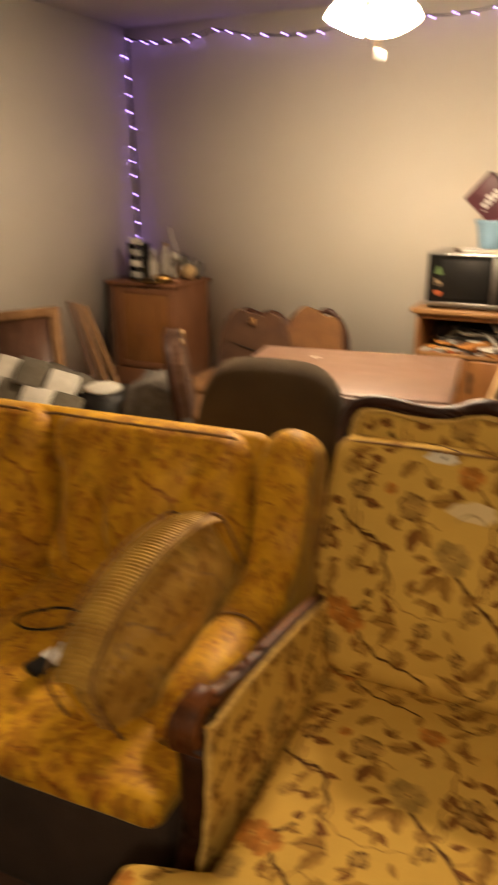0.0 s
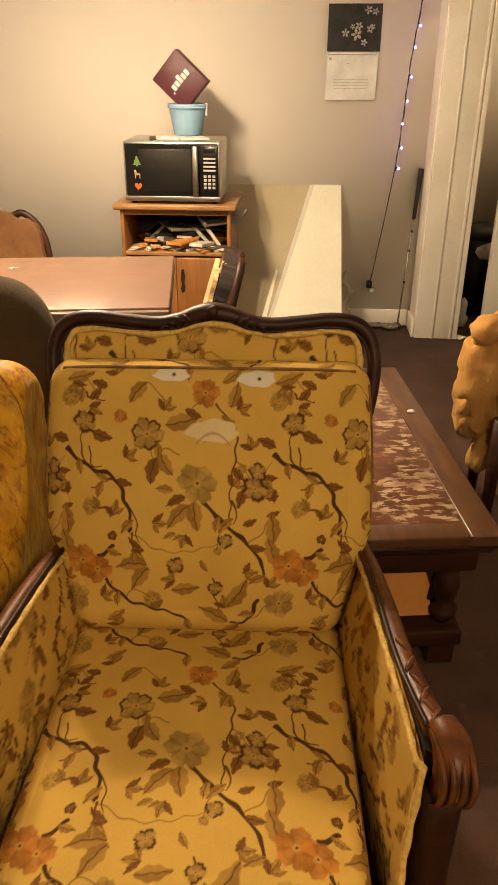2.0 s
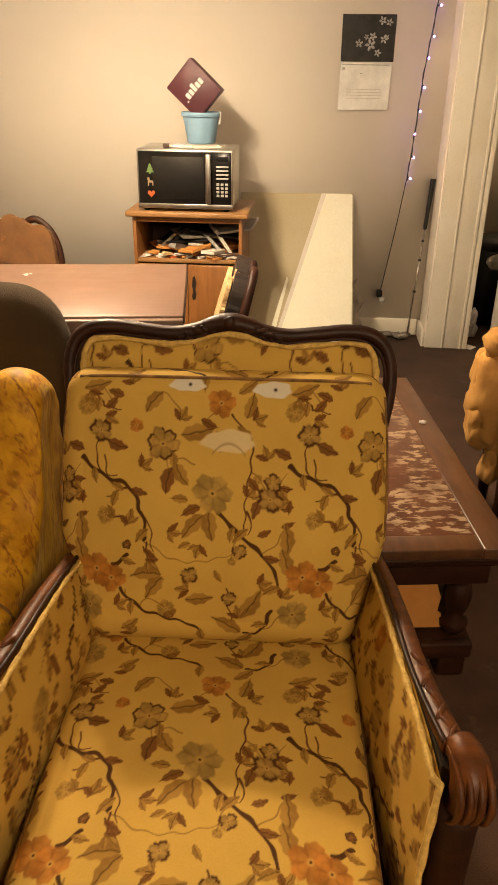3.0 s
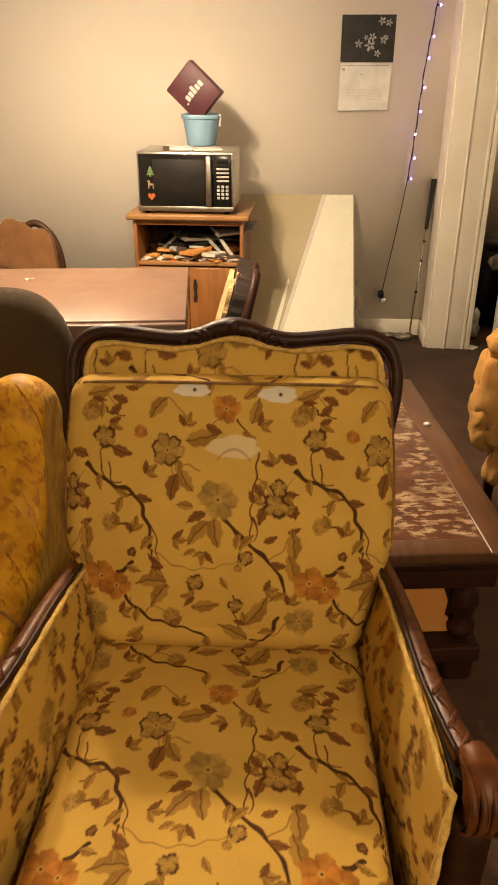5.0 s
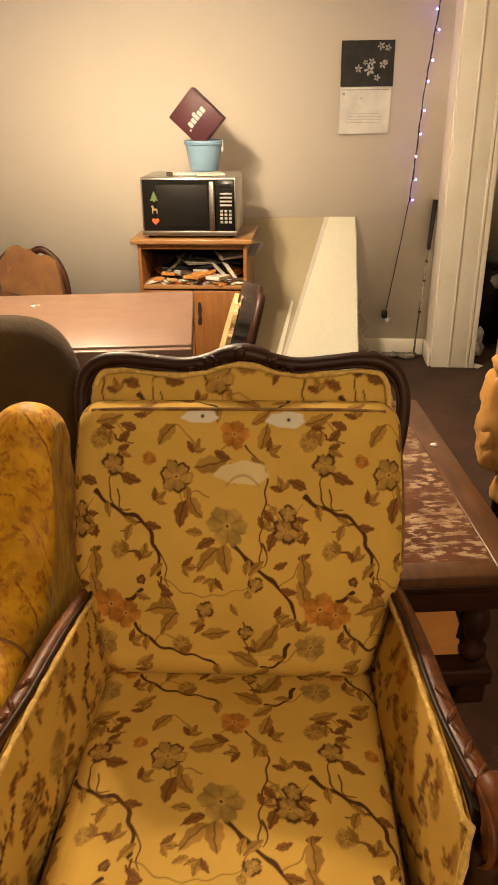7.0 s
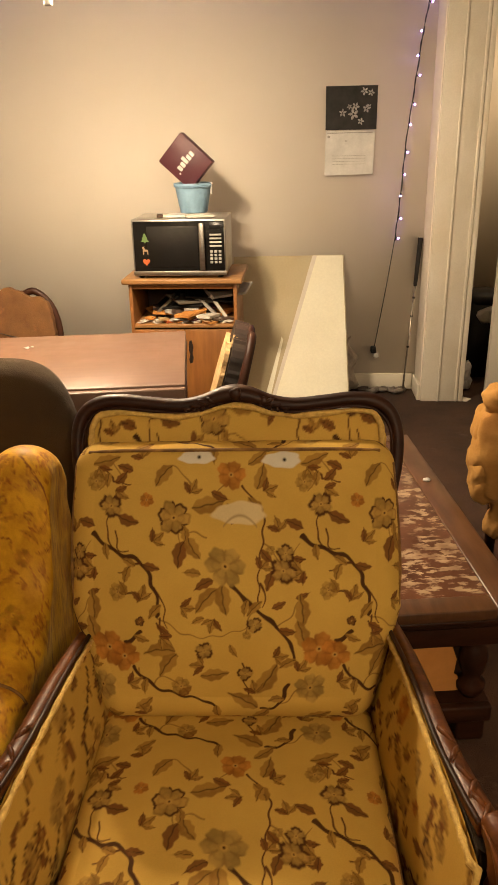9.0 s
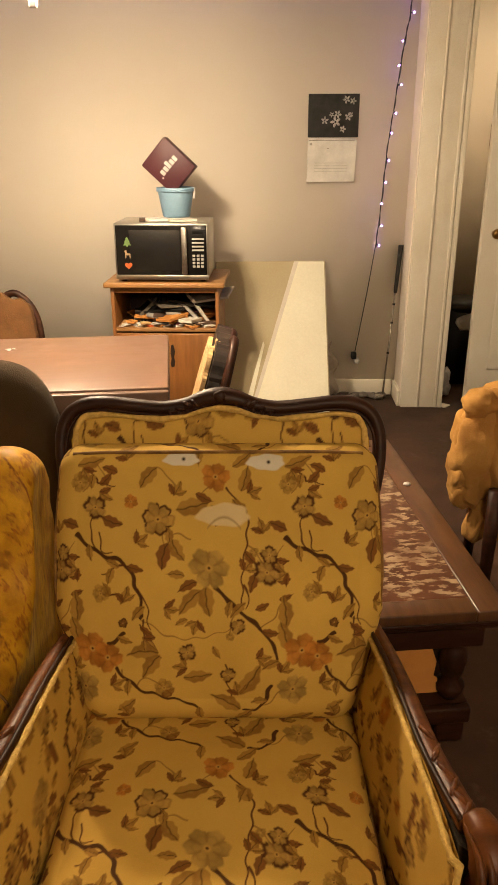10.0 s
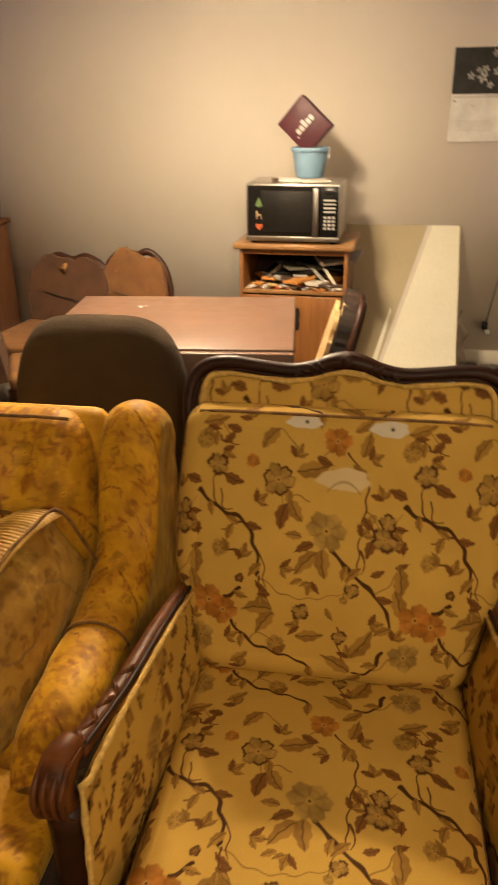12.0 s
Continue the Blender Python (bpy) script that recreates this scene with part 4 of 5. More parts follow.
def dining_chair(at, seed, label, w=0.42, top=0.78, lean_=8.0, cover="gold", wad="rag"):
    ch = thing("dining_chair", label, "chair", at, group="chairs round the table")
    rot = pose(0, 0.2, 0.46, -lean_, 0, 0)
    h = top - 0.46
    bmf = tube([rot @ Vector(p) for p in spline([(-w / 2, 0.058, -0.02), (-w / 2 - 0.008, 0.058, h * 0.45), (-w * 0.42, 0.058, h * 0.8), (-w * 0.2, 0.058, h * 0.98), (0, 0.058, h * 0.93), (w * 0.2, 0.058, h * 0.98), (w * 0.42, 0.058, h * 0.8), (w / 2 + 0.008, 0.058, h * 0.45), (w / 2, 0.058, -0.02)], 6)], 0.016, 8)
    part("back_frame", bmf, "walnut", ch, "thin dark arched frame")
    pad = slab(torn(w - 0.01, h, seed), 0.05, None, rot)
    part("backrest", pad, cover, ch, "ripped golden backrest cover", smooth=False)
    part("tear", slab([(-w * 0.32, h * 0.46), (-w * 0.05, h * 0.4), (w * 0.12, h * 0.36), (w * 0.33, h * 0.38), (w * 0.12, h * 0.33), (-w * 0.05, h * 0.37)], 0.005, None, rot @ pose(0, -0.003, 0)), "black_wood", ch, "dark rip in the cover", smooth=False)
    rng = random.Random(seed + 1)
    rags = bmesh.new()
    for k in range(5 if wad == "foam" else 2):
        x = rng.uniform(-w * 0.42, w * 0.42)
        z = h * (0.5 + 0.5 * math.sqrt(max(0, 1 - (2 * x / w) ** 2))) - rng.uniform(0.012, 0.06)
        a, ln = rng.uniform(-1.6, 1.6), rng.uniform(0.012, 0.03)
        tri = [(-0.018, -0.012), (0.02, -0.014), (0.012, ln * 0.5), (0.003, ln), (-0.01, ln * 0.6)]
        slab(tri, 0.007, rags, rot @ pose(x, rng.uniform(-0.012, 0.02), z, rng.uniform(-25, 10), math.degrees(a), rng.uniform(-15, 15)))
    tagged(part("wadding", rags, wad, ch, "exposed yellow wadding"), kind="stuff")
    part("seat", box(-w / 2, w / 2, -0.22, 0.2, 0.42, 0.475, 0.02, 3), "gold", ch)
    part("seat_frame", box(-w / 2 + 0.01, w / 2 - 0.01, -0.21, 0.2, 0.37, 0.42, 0.006), "walnut", ch)
    for x in (-w / 2 + 0.03, w / 2 - 0.03):
        part("leg", tube([(x, -0.18, 0.38), (x, -0.19, 0.2), (x, -0.2, 0)], lambda t: 0.02 - 0.006 * t, 8), "walnut", ch)
        part("leg", tube([(x, 0.19, 0.42), (x, 0.2, 0.2), (x, 0.24, 0)], lambda t: 0.018 - 0.004 * t, 8), "walnut", ch)
    return ch


dining_chair(pose(-1.27, 3.48, 0, 0, 0, -6), 4, "dark dining chair with ripped brown back", 0.41, 0.775, 8, "brown_cloth")
dining_chair(pose(-0.915, 3.50, 0, 0, 0, 4), 9, "dining chair with ripped golden back cover", 0.31, 0.80)
dining_chair(pose(-1.03, 3.12, 0, 0, 0, 118), 15, "dining chair with wadding spilling from its back", 0.34, 0.80, 8, "brown_cloth", "foam")
broken = dining_chair(pose(-0.20, 3.0, 0, 0, 0, -84), 22, "broken dining chair with bare torn wadding", 0.3, 0.815, 16, "black_wood", "foam")
part("torn_padding", slab(torn(0.25, 0.31, 23, 0.04), 0.016, None, pose(0, 0.2, 0.46, -16, 0, 0) @ pose(0, -0.02, 0)), "foam", broken, "cream wadding strip", smooth=False)

office = thing("upholstered_chair", "olive brown chair with wide rounded back", "chair", pose(-0.487, 2.27, 0, 0, 0, 5))
n1, n2 = 40, 24
A1 = np.linspace(-1, 1, n1)
ob_pts = []
for k in range(n1):
    row = []
    for j in range(n2):
        th = 2 * math.pi * j / n2
        x = A1[k] * 0.24
        sq = (1 - abs(A1[k]) ** 4.5) ** 0.5
        row.append((x, 0.09 * math.sin(th) * (0.25 + 0.75 * sq) + 0.03 * (1 - A1[k] ** 2), 0.63 + (0.268 * math.cos(th)) * sq))
    row.append(row[0])
    ob_pts.append(row)
sheet("backrest", np.array(ob_pts), "olive", office, None, "padded olive backrest", close=False)
part("seat", box(-0.27, 0.27, -0.02, 0.46, 0.36, 0.47, 0.04, 3), "olive", office)
for x in (-0.22, 0.22):
    for y in (0.02, 0.42):
        part("leg", lathe([(0.014, 0), (0.02, 0.1), (0.024, 0.37)], 8, m=pose(x, y, 0)), "walnut", office)

# ---------------------------------------------------------------- microwave and its cabinet
stand = thing("microwave_cabinet", "worn orange wood cabinet with open top shelf", "cabinet", pose(-0.245, 4.08, 0))
part("top", box(-0.29, 0.29, -0.025, 0.42, 0.76, 0.785, 0.006), "oak_top", stand, "worn lighter cabinet top")
for x in (-0.262, 0.245):
    part("side", box(x, x + 0.018, 0, 0.4, 0.0, 0.76, 0.003), "oak", stand)
part("shelf", box(-0.244, 0.245, 0.0, 0.4, 0.545, 0.563, 0.002), "oak_top", stand)
# Recess shade is put into the colour: back far darker than the oak.
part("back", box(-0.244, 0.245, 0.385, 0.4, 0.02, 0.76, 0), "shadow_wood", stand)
part("rail", box(-0.244, 0.245, 0.0, 0.02, 0.735, 0.76, 0.002), "oak", stand)
for x0, x1 in ((-0.243, -0.001), (0.001, 0.243)):
    d = part("door", box(x0, x1, -0.018, -0.001, 0.05, 0.54, 0.004), "oak", stand, "scuffed orange door")
    # Old dark stain on the plain door, added as a thin slab.
    part("dark_stain", slab([(-0.008, 0), (0.006, 0.004), (0.011, 0.03), (0.006, 0.052), (0.012, 0.08), (0.004, 0.118), (-0.007, 0.112), (-0.011, 0.07), (-0.006, 0.045), (-0.012, 0.02)], 0.004, None, pose(x0 + 0.03 if x0 > -0.01 else x1 - 0.03, -0.021, 0.37), 0.001), "black_wood", d, "dark old stain on the door", smooth=False)
part("plinth", box(-0.244, 0.245, 0.02, 0.38, 0, 0.05, 0), "oak", stand)

rng = random.Random(5)
for k in range(26):
    w, d, h = rng.uniform(0.06, 0.17), rng.uniform(0.05, 0.15), rng.uniform(0.004, 0.018)
    x, y, z = -0.245 + rng.uniform(-0.16, 0.16), 4.13 + rng.uniform(0.0, 0.2), 0.566 + h / 2 + 0.006 * (k // 3)
    solid("paper", box(-w / 2, w / 2, -d / 2, d / 2, -h / 2, h / 2, 0.001, 1), rng.choice(["paper", "paper", "grey_print", "shadow_wood", "card", "maroon", "black"]), "loose papers and packets on cabinet shelf", "paper", pose(x, y, z, rng.uniform(-9, 9), rng.uniform(-12, 12), rng.uniform(-70, 70)), group="papers on the shelf", smooth=False)
for k in range(4):
    solid("folder", box(-0.13, 0.13, -0.1, 0.1, -0.006, 0.006, 0.002, 1), rng.choice(["black", "grey_print", "quilt_dark"]), "dark folder lying on the papers", "folder", pose(-0.27 + 0.07 * k, 4.26, 0.64 + 0.016 * k, rng.uniform(-8, 20), rng.uniform(-14, 14), rng.uniform(-30, 30)), group="papers on the shelf", smooth=False)

for k in range(20):
    w, d, h = rng.uniform(0.02, 0.07), rng.uniform(0.02, 0.05), rng.uniform(0.003, 0.012)
    solid("scrap", box(-w / 2, w / 2, -d / 2, d / 2, 0, h, 0.001, 1), rng.choice(["white", "paper", "white", "card", "red", "paper", "foam"]), "torn scrap at the shelf's front edge", "scrap", pose(-0.465 + 0.023 * k, 4.10 + rng.uniform(0, 0.03), 0.5635 + 0.008 * (k % 3), rng.uniform(-6, 6), rng.uniform(-10, 10), rng.uniform(-60, 60)), group="scraps on the shelf", smooth=False)
for k, (x, mt) in enumerate(((-0.43, "quilt_dark"), (-0.39, "black"), (-0.1, "grey_print"), (-0.07, "paper"))):
    solid("folder", box(-0.008, 0.008, -0.1, 0.1, 0, 0.15, 0.002, 1), mt, "folder standing aslant among the papers", "folder", pose(x, 4.28, 0.5645, 0, (48, 40, -42, -34)[k], 6 * k), group="papers on the shelf", smooth=False)

oven = thing("microwave", "black and steel microwave oven with stickers", "microwave", pose(-0.25, 4.085, 0.787))
part("case", box(-0.222, 0.222, 0.0, 0.32, 0.014, 0.272, 0.006), "steel", oven, "steel case")
part("front", box(-0.214, 0.214, -0.008, 0.004, 0.034, 0.262, 0.003), "black_glass", oven, "black glass front")
part("window", box(-0.15, 0.09, -0.0095, -0.006, 0.055, 0.24, 0.002), "black", oven)
part("kick", box(-0.222, 0.222, -0.006, 0.004, 0.012, 0.034, 0.002), "steel", oven)
part("handle", box(0.098, 0.124, -0.036, -0.022, 0.04, 0.256, 0.006), "steel", oven, "upright steel handle")
for z in (0.06, 0.236):
    part("handle_foot", box(0.105, 0.117, -0.024, -0.006, z - 0.008, z + 0.008, 0.002), "steel", oven)
part("display", box(0.148, 0.2, -0.010, -0.007, 0.224, 0.244, 0.001), "black", oven)
for r in range(4):
    part("key", box(0.146, 0.202, -0.0105, -0.0075, 0.196 - r * 0.017, 0.204 - r * 0.017, 0.001), "key", oven)
for r in range(4):
    for c in range(3):
        part("key", box(0.147 + c * 0.02, 0.160 + c * 0.02, -0.0105, -0.0075, 0.118 - r * 0.0165, 0.129 - r * 0.0165, 0.001), "key", oven)
for x in (-0.19, 0.19):
    for y in (0.03, 0.28):
        part("foot", lathe([(0.014, 0), (0.014, 0.016)], 10, m=pose(x, y, 0)), "black", oven)
tree = [(-0.004, 0), (0.004, 0), (0.004, 0.006), (0.019, 0.006), (0.009, 0.02), (0.014, 0.02), (0.005, 0.034), (0.008, 0.034), (0, 0.046), (-0.008, 0.034), (-0.005, 0.034), (-0.014, 0.02), (-0.009, 0.02), (-0.019, 0.006), (-0.004, 0.006)]
part("sticker", slab(tree, 0.001, None, pose(-0.16, -0.0105, 0.165)), "green", oven, "green tree sticker", smooth=False)
deer = [(-0.012, 0), (-0.008, 0), (-0.006, 0.014), (0.008, 0.014), (0.009, 0), (0.013, 0), (0.013, 0.022), (-0.002, 0.024), (-0.006, 0.038), (-0.016, 0.034), (-0.012, 0.024)]
part("sticker", slab(deer, 0.001, None, pose(-0.16, -0.0105, 0.112)), "tan", oven, "small tan sticker", smooth=False)
heart = [(0.017 * math.sin(t) ** 3, 0.0011 * (13 * math.cos(t) - 5 * math.cos(2 * t) - 2 * math.cos(3 * t) - math.cos(4 * t))) for t in np.linspace(0, 6.2, 30)]
part("sticker", slab(heart, 0.001, None, pose(-0.158, -0.0105, 0.078)), "red", oven, "orange heart sticker", smooth=False)

for k, (x, w, mt) in enumerate(((-0.33, 0.05, "paper"), (-0.27, 0.09, "white"), (-0.35, 0.03, "shadow_wood"), (-0.16, 0.13, "paper"))):
    solid("paper", box(-w / 2, w / 2, -0.05, 0.05, 0, 0.01, 0.002, 1), mt, "small papers lying on microwave top", "paper", pose(x, 4.22 - 0.02 * k, 1.0595 + 0.0005 * k, 0, 0, -8 + 9 * k), group="papers on the microwave", smooth=False)
bucket = thing("bucket", "pale blue plastic bucket on microwave", "bucket", pose(-0.197, 4.275, 1.0705))
part("body", lathe([(0.062, 0), (0.066, 0.004), (0.086, 0.118), (0.086, 0.12), (0.092, 0.121), (0.093, 0.136), (0.088, 0.137), (0.083, 0.12), (0.062, 0.008), (0.002, 0.006)], 40), "blue", bucket)
part("rim", lathe([(0.0865, 0.117), (0.0935, 0.119), (0.0935, 0.123), (0.0865, 0.125)], 40), "blue", bucket)
part("strip", box(0.083, 0.095, -0.02, 0.0, 0.085, 0.138, 0.003), "white", bucket, "white paper strip over the rim")
parcel = thing("carton", "maroon carton with white lettering, stood in bucket", "carton", pose(-0.221, 4.28, 1.303, 0, -48, -5))
part("body", box(-0.085, 0.085, -0.035, 0.035, -0.098, 0.098, 0.003), "maroon", parcel)
for k in range(5):
    hgt = (0.018, 0.018, 0.026, 0.018, 0.018)[k]
    part("lettering", box(-0.048 + k * 0.0215, -0.031 + k * 0.0215, -0.0365, -0.0345, -0.014, -0.014 + hgt * 1.5, 0.003), "white", parcel, "white print bar", smooth=False)
part("lettering", box(-0.062, -0.054, -0.0365, -0.0345, -0.02, -0.012, 0.001), "white", parcel, smooth=False)
part("flap", box(-0.08, 0.08, -0.03, 0.03, 0.094, 0.1, 0.001), "maroon", parcel)

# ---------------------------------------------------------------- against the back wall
board = thing("hardboard_sheet", "hardboard sheet in tan and pale cream, leaning on wall", "board", pose(0.25, 4.325, 0.002, -30, 0, 0))
# Tan sheet with paler slabs laid over it along a slant.
part("sheet", slab([(-0.226, 0), (0.345, 0), (0.312, 0.908), (-0.302, 0.902)], 0.006, None, None, 0.0015), "board_tan", board, "tan sheet", smooth=False)
part("pale_slab", slab([(-0.105, 0.004), (0.339, 0.004), (0.307, 0.903), (0.14, 0.903)], 0.004, None, pose(0, -0.0045, 0), 0.001), "ply", board, "pale piece with a slanted left edge", smooth=False)
part("pale_strip", slab([(-0.14, 0.004), (-0.105, 0.004), (-0.02, 0.42), (-0.028, 0.44)], 0.002, None, pose(0, -0.003, 0), 0.0005), "ply", board, "narrow pale strip by the slant", smooth=False)
part("pale_strip", slab([(-0.105, 0.004), (-0.085, 0.004), (0.164, 0.9), (0.14, 0.9)], 0.002, None, pose(0, -0.007, 0), 0.0005), "paper", board, "narrow pale strip by the slant", smooth=False)


def ragged(centre, size, seed, rot=None, rough=0.014, sub=4):
    bm = blob((0, 0, 0), size, None, rot, 0.22, sub, seed)
    for v in bm.verts:
        n = v.co.normalized()
        v.co += n * (rough * noise.noise(v.co * 16 + Vector((seed, 0, 0))) + rough * 0.45 * noise.noise(v.co * 45)) + Vector(centre)
    return bm


bag = ragged((0, 0, 0.15), (0.045, 0.03, 0.17), 4, None, 0.03)
for v in bag.verts:
    v.co.x = v.co.x * (1.1 - 1.2 * max(0, v.co.z - 0.2)) + 0.02 * math.sin(v.co.z * 40)
    v.co.z = max(v.co.z, 0.002)
solid("plastic_bag", bag, "clear_bag", "crumpled cloudy plastic bag on the floor", "bag", pose(0.60, 4.745, 0))
rng = random.Random(8)
for k in range(5):
    solid("floor_clutter", blob((0, 0, 0.014), (rng.uniform(0.03, 0.06), 0.03, 0.014), None, None, 0.6, 2, k), "grey_cloth", "small dark rag on floor by baseboard", "rag", pose(0.70 + 0.055 * k, 4.735 - 0.02 * (k % 2), 0.003, 0, 0, 40 * k), group="rags on the floor")

club = thing("golf_club", "golf club with black grip leaning on the wall", "golf club")
c0, c1 = Vector((0.922, 4.70, 0.01)), Vector((0.982, 4.78, 0.875))
part("shaft", tube([c0, c0.lerp(c1, 0.7)], 0.0055, 8), "chrome", club)
part("grip", tube([c0.lerp(c1, t) for t in (0.7, 0.72, 0.85, 0.98, 1.0)], lambda t: 0.0095 + 0.005 * t, 10), "grip", club, "black rubber grip")
for t in (0.3, 0.5, 0.62):
    part("ring", tube([c0.lerp(c1, t), c0.lerp(c1, t + 0.012)], 0.008, 8), "grip", club)
part("club_head", box(-0.05, 0.012, -0.012, 0.014, 0, 0.03, 0.008, m=pose(0.915, 4.70, 0.001, 0, 0, 20)), "chrome", club)

cal = thing("wall_calendar", "wall calendar with dark blossom photograph", "calendar", pose(0.583, 4.795, 1.205, 0, 0, 0))
part("photo_page", box(-0.133, 0.133, -0.004, 0.003, 0.225, 0.435, 0.0008, 1), "photo", cal, "dark photograph of white blossoms", smooth=False)
part("date_page", slab([(-0.135, 0), (0.122, 0.004), (0.128, 0.218), (-0.131, 0.22)], 0.003, None, pose(0, -0.016, 0, -3.0, 0, 0)), "white", cal, "white date page", smooth=False)
part("binding", box(-0.131, 0.12, -0.007, -0.003, 0.2145, 0.2225, 0.001), "white", cal)
part("binding_line", box(-0.125, 0.115, -0.0085, -0.0065, 0.2085, 0.212, 0.0005, 1), "grey_print", cal)
petals = bmesh.new()
rng = random.Random(3)
for cx, cz, s in ((0.012, 0.3, 1.25), (-0.045, 0.307, 0.9), (0.022, 0.337, 0.9), (0.05, 0.265, 0.8), (0.078, 0.325, 0.9), (0.065, 0.408, 0.9), (0.1, 0.4, 0.8), (-0.01, 0.335, 0.6), (0.09, 0.335, 0.6)):
    for p in range(5):
        a = p * 1.257 + cx * 50
        blob((cx + math.cos(a) * 0.013 * s, -0.0043, cz + math.sin(a) * 0.013 * s), (0.011 * s, 0.0008, 0.006 * s), petals, Matrix.Rotation(-a, 3, "Y"), 0.2, 1, p)
tagged(part("blossom_print", petals, "petal", cal, "pale blossom print"), kind="stuff")
for k in range(4):
    part("print_bar", box(-0.095, 0.08, -0.0125, -0.011, 0.055 + k * 0.014, 0.0565 + k * 0.014, 0, 1, None, pose(0, -0.0045, 0) @ pose(0, 0, 0)), "grey_print", cal, smooth=False)
part("print_bar", box(-0.122, -0.108, -0.0105, -0.009, 0.186, 0.198, 0.001, 1), "grey_print", cal, smooth=False)
part("print_bar", box(-0.03, -0.018, -0.0105, -0.009, 0.168, 0.173, 0.001, 1), "grey_print", cal, smooth=False)


def light_string(name, pts, gap, label, seed=1, start=0.03, side=(0, -1, 0), out=0.02):
    """A wire with small violet lamps hung along it."""
    ob = thing(name, label, "string lights")
    way = spline(pts, 12)
    part("wire", tube(way, 0.0028, 6), "wire", ob)
    part("wire", tube([p + Vector((0.004 * math.sin(i * 0.9), -0.004, 0.004 * math.cos(i * 0.7))) for i, p in enumerate(way)], 0.0022, 6), "wire", ob)
    rng_ = random.Random(seed)
    run, nxt = 0.0, start
    for a, b in zip(way, way[1:]):
        seg_ = (b - a).length
        while run + seg_ > nxt:
            p = a.lerp(b, (nxt - run) / seg_)
            d = Vector((rng_.uniform(-0.8, 0.8), -0.55, rng_.uniform(-0.7, 0.15))).normalized()
            base = p + d * 0.008
            s = part("socket", tube([p, p + d * 0.013], 0.0042, 6), "wire", ob)
            part("lamp", blob(p + d * 0.021, (0.0062, 0.0062, 0.0062), None, None, 0, 1), "led", s)
            nxt += gap * rng_.uniform(0.85, 1.15)
        run += seg_
    return ob


light_string("string_lights", [(-2.655, 4.775, 2.27), (-2.66, 4.77, 2.0), (-2.65, 4.77, 1.7), (-2.64, 4.77, 1.4), (-2.65, 4.77, 1.1), (-2.645, 4.77, 0.9)], 0.105, "violet fairy lights hanging in the room corner", 2)
light_string("string_lights", [(-2.655, 4.775, 2.255), (-2.45, 4.78, 2.215), (-2.2, 4.785, 2.222), (-2.02, 4.785, 2.255), (-1.8, 4.785, 2.215), (-1.5, 4.785, 2.19), (-1.2, 4.785, 2.215), (-0.95, 4.785, 2.245), (-0.6, 4.785, 2.215), (-0.3, 4.785, 2.235), (0.1, 4.785, 2.2), (0.5, 4.785, 2.235), (0.94, 4.785, 2.25)], 0.105, "violet fairy lights strung along the wall top", 3)
light_string("string_lights", [(0.945, 4.785, 2.25), (0.948, 4.775, 2.03), (0.925, 4.775, 1.86), (0.897, 4.775, 1.6), (0.872, 4.775, 1.36), (0.858, 4.775, 1.1), (0.84, 4.775, 0.86)], 0.112, "violet fairy lights hanging beside the doorway", 4)
cordob = thing("power_cord", "thin lighting cord and plug on the wall", "cord")
part("cord", tube(spline([(0.84, 4.785, 0.86), (0.81, 4.79, 0.62), (0.775, 4.79, 0.38), (0.757, 4.785, 0.265)], 8), 0.0028, 6), "wire", cordob)
part("plug", box(0.735, 0.765, 4.755, 4.8, 0.225, 0.262, 0.006), "black", cordob, "black plug in the outlet")
part("adapter", box(0.752, 0.782, 4.745, 4.8, 0.2, 0.225, 0.006), "grey_print", cordob)

bin_ = thing("trash_bin", "tall black bin with white liner bag", "bin", pose(1.44, 5.0, 0))
part("body", slab([(-0.15, 0), (0.15, 0), (0.165, 0.47), (-0.165, 0.47)], 0.3, None, None, 0.02), "black", bin_)
part("lid", blob((0, 0.15, 0.47), (0.17, 0.16, 0.06), None, None, 0, 2), "black", bin_, "rounded black lid")
part("liner", blob((0.02, 0.0, 0.39), (0.09, 0.02, 0.05), None, None, 0.4, 2, 3), "bag_white", bin_, "white liner folded over")
wad = ragged((0, 0, 0.07), (0.035, 0.045, 0.085), 7, None, 0.03)
solid("plastic_bag", wad, "bag_white", "crumpled white bag on the hallway floor", "bag", pose(1.30, 4.80, 0.0))
solid("paper_scrap", box(-0.05, 0.05, -0.03, 0.03, 0, 0.006, 0.002, 1), "paper", "paper scrap at the doorway floor", "scrap", pose(1.24, 4.6, 0.001, 0, 0, -40), smooth=False)

# ---------------------------------------------------------------- coffee table
CT = pose(0.835, 1.945, 0, 0, 0, 7.5)
coffee = thing("coffee_table", "dark coffee table with mottled red top inset", "table", CT)
part("inset", box(-0.47, -0.075, 0.06, 0.99, 0.40, 0.4215, 0.001), "marble", coffee, "mottled red and cream inset")
for nm, b in (("border", (-0.075, 0.0, 0.0, 1.05)), ("border", (-0.545, -0.47, 0.0, 1.05)), ("border", (-0.47, -0.075, 0.0, 0.06)), ("border", (-0.47, -0.075, 0.99, 1.05))):
    part(nm, box(*b, 0.395, 0.424, 0.004), "coffee_wood", coffee, "polished border")
part("moulding", box(-0.535, -0.01, 0.01, 1.04, 0.365, 0.395, 0.01), "walnut", coffee)
part("moulding_step", box(-0.542, -0.003, 0.003, 1.047, 0.383, 0.3945, 0.004), "walnut", coffee)
part("apron", box(-0.51, -0.035, 0.035, 1.015, 0.3, 0.366, 0.004), "walnut", coffee)
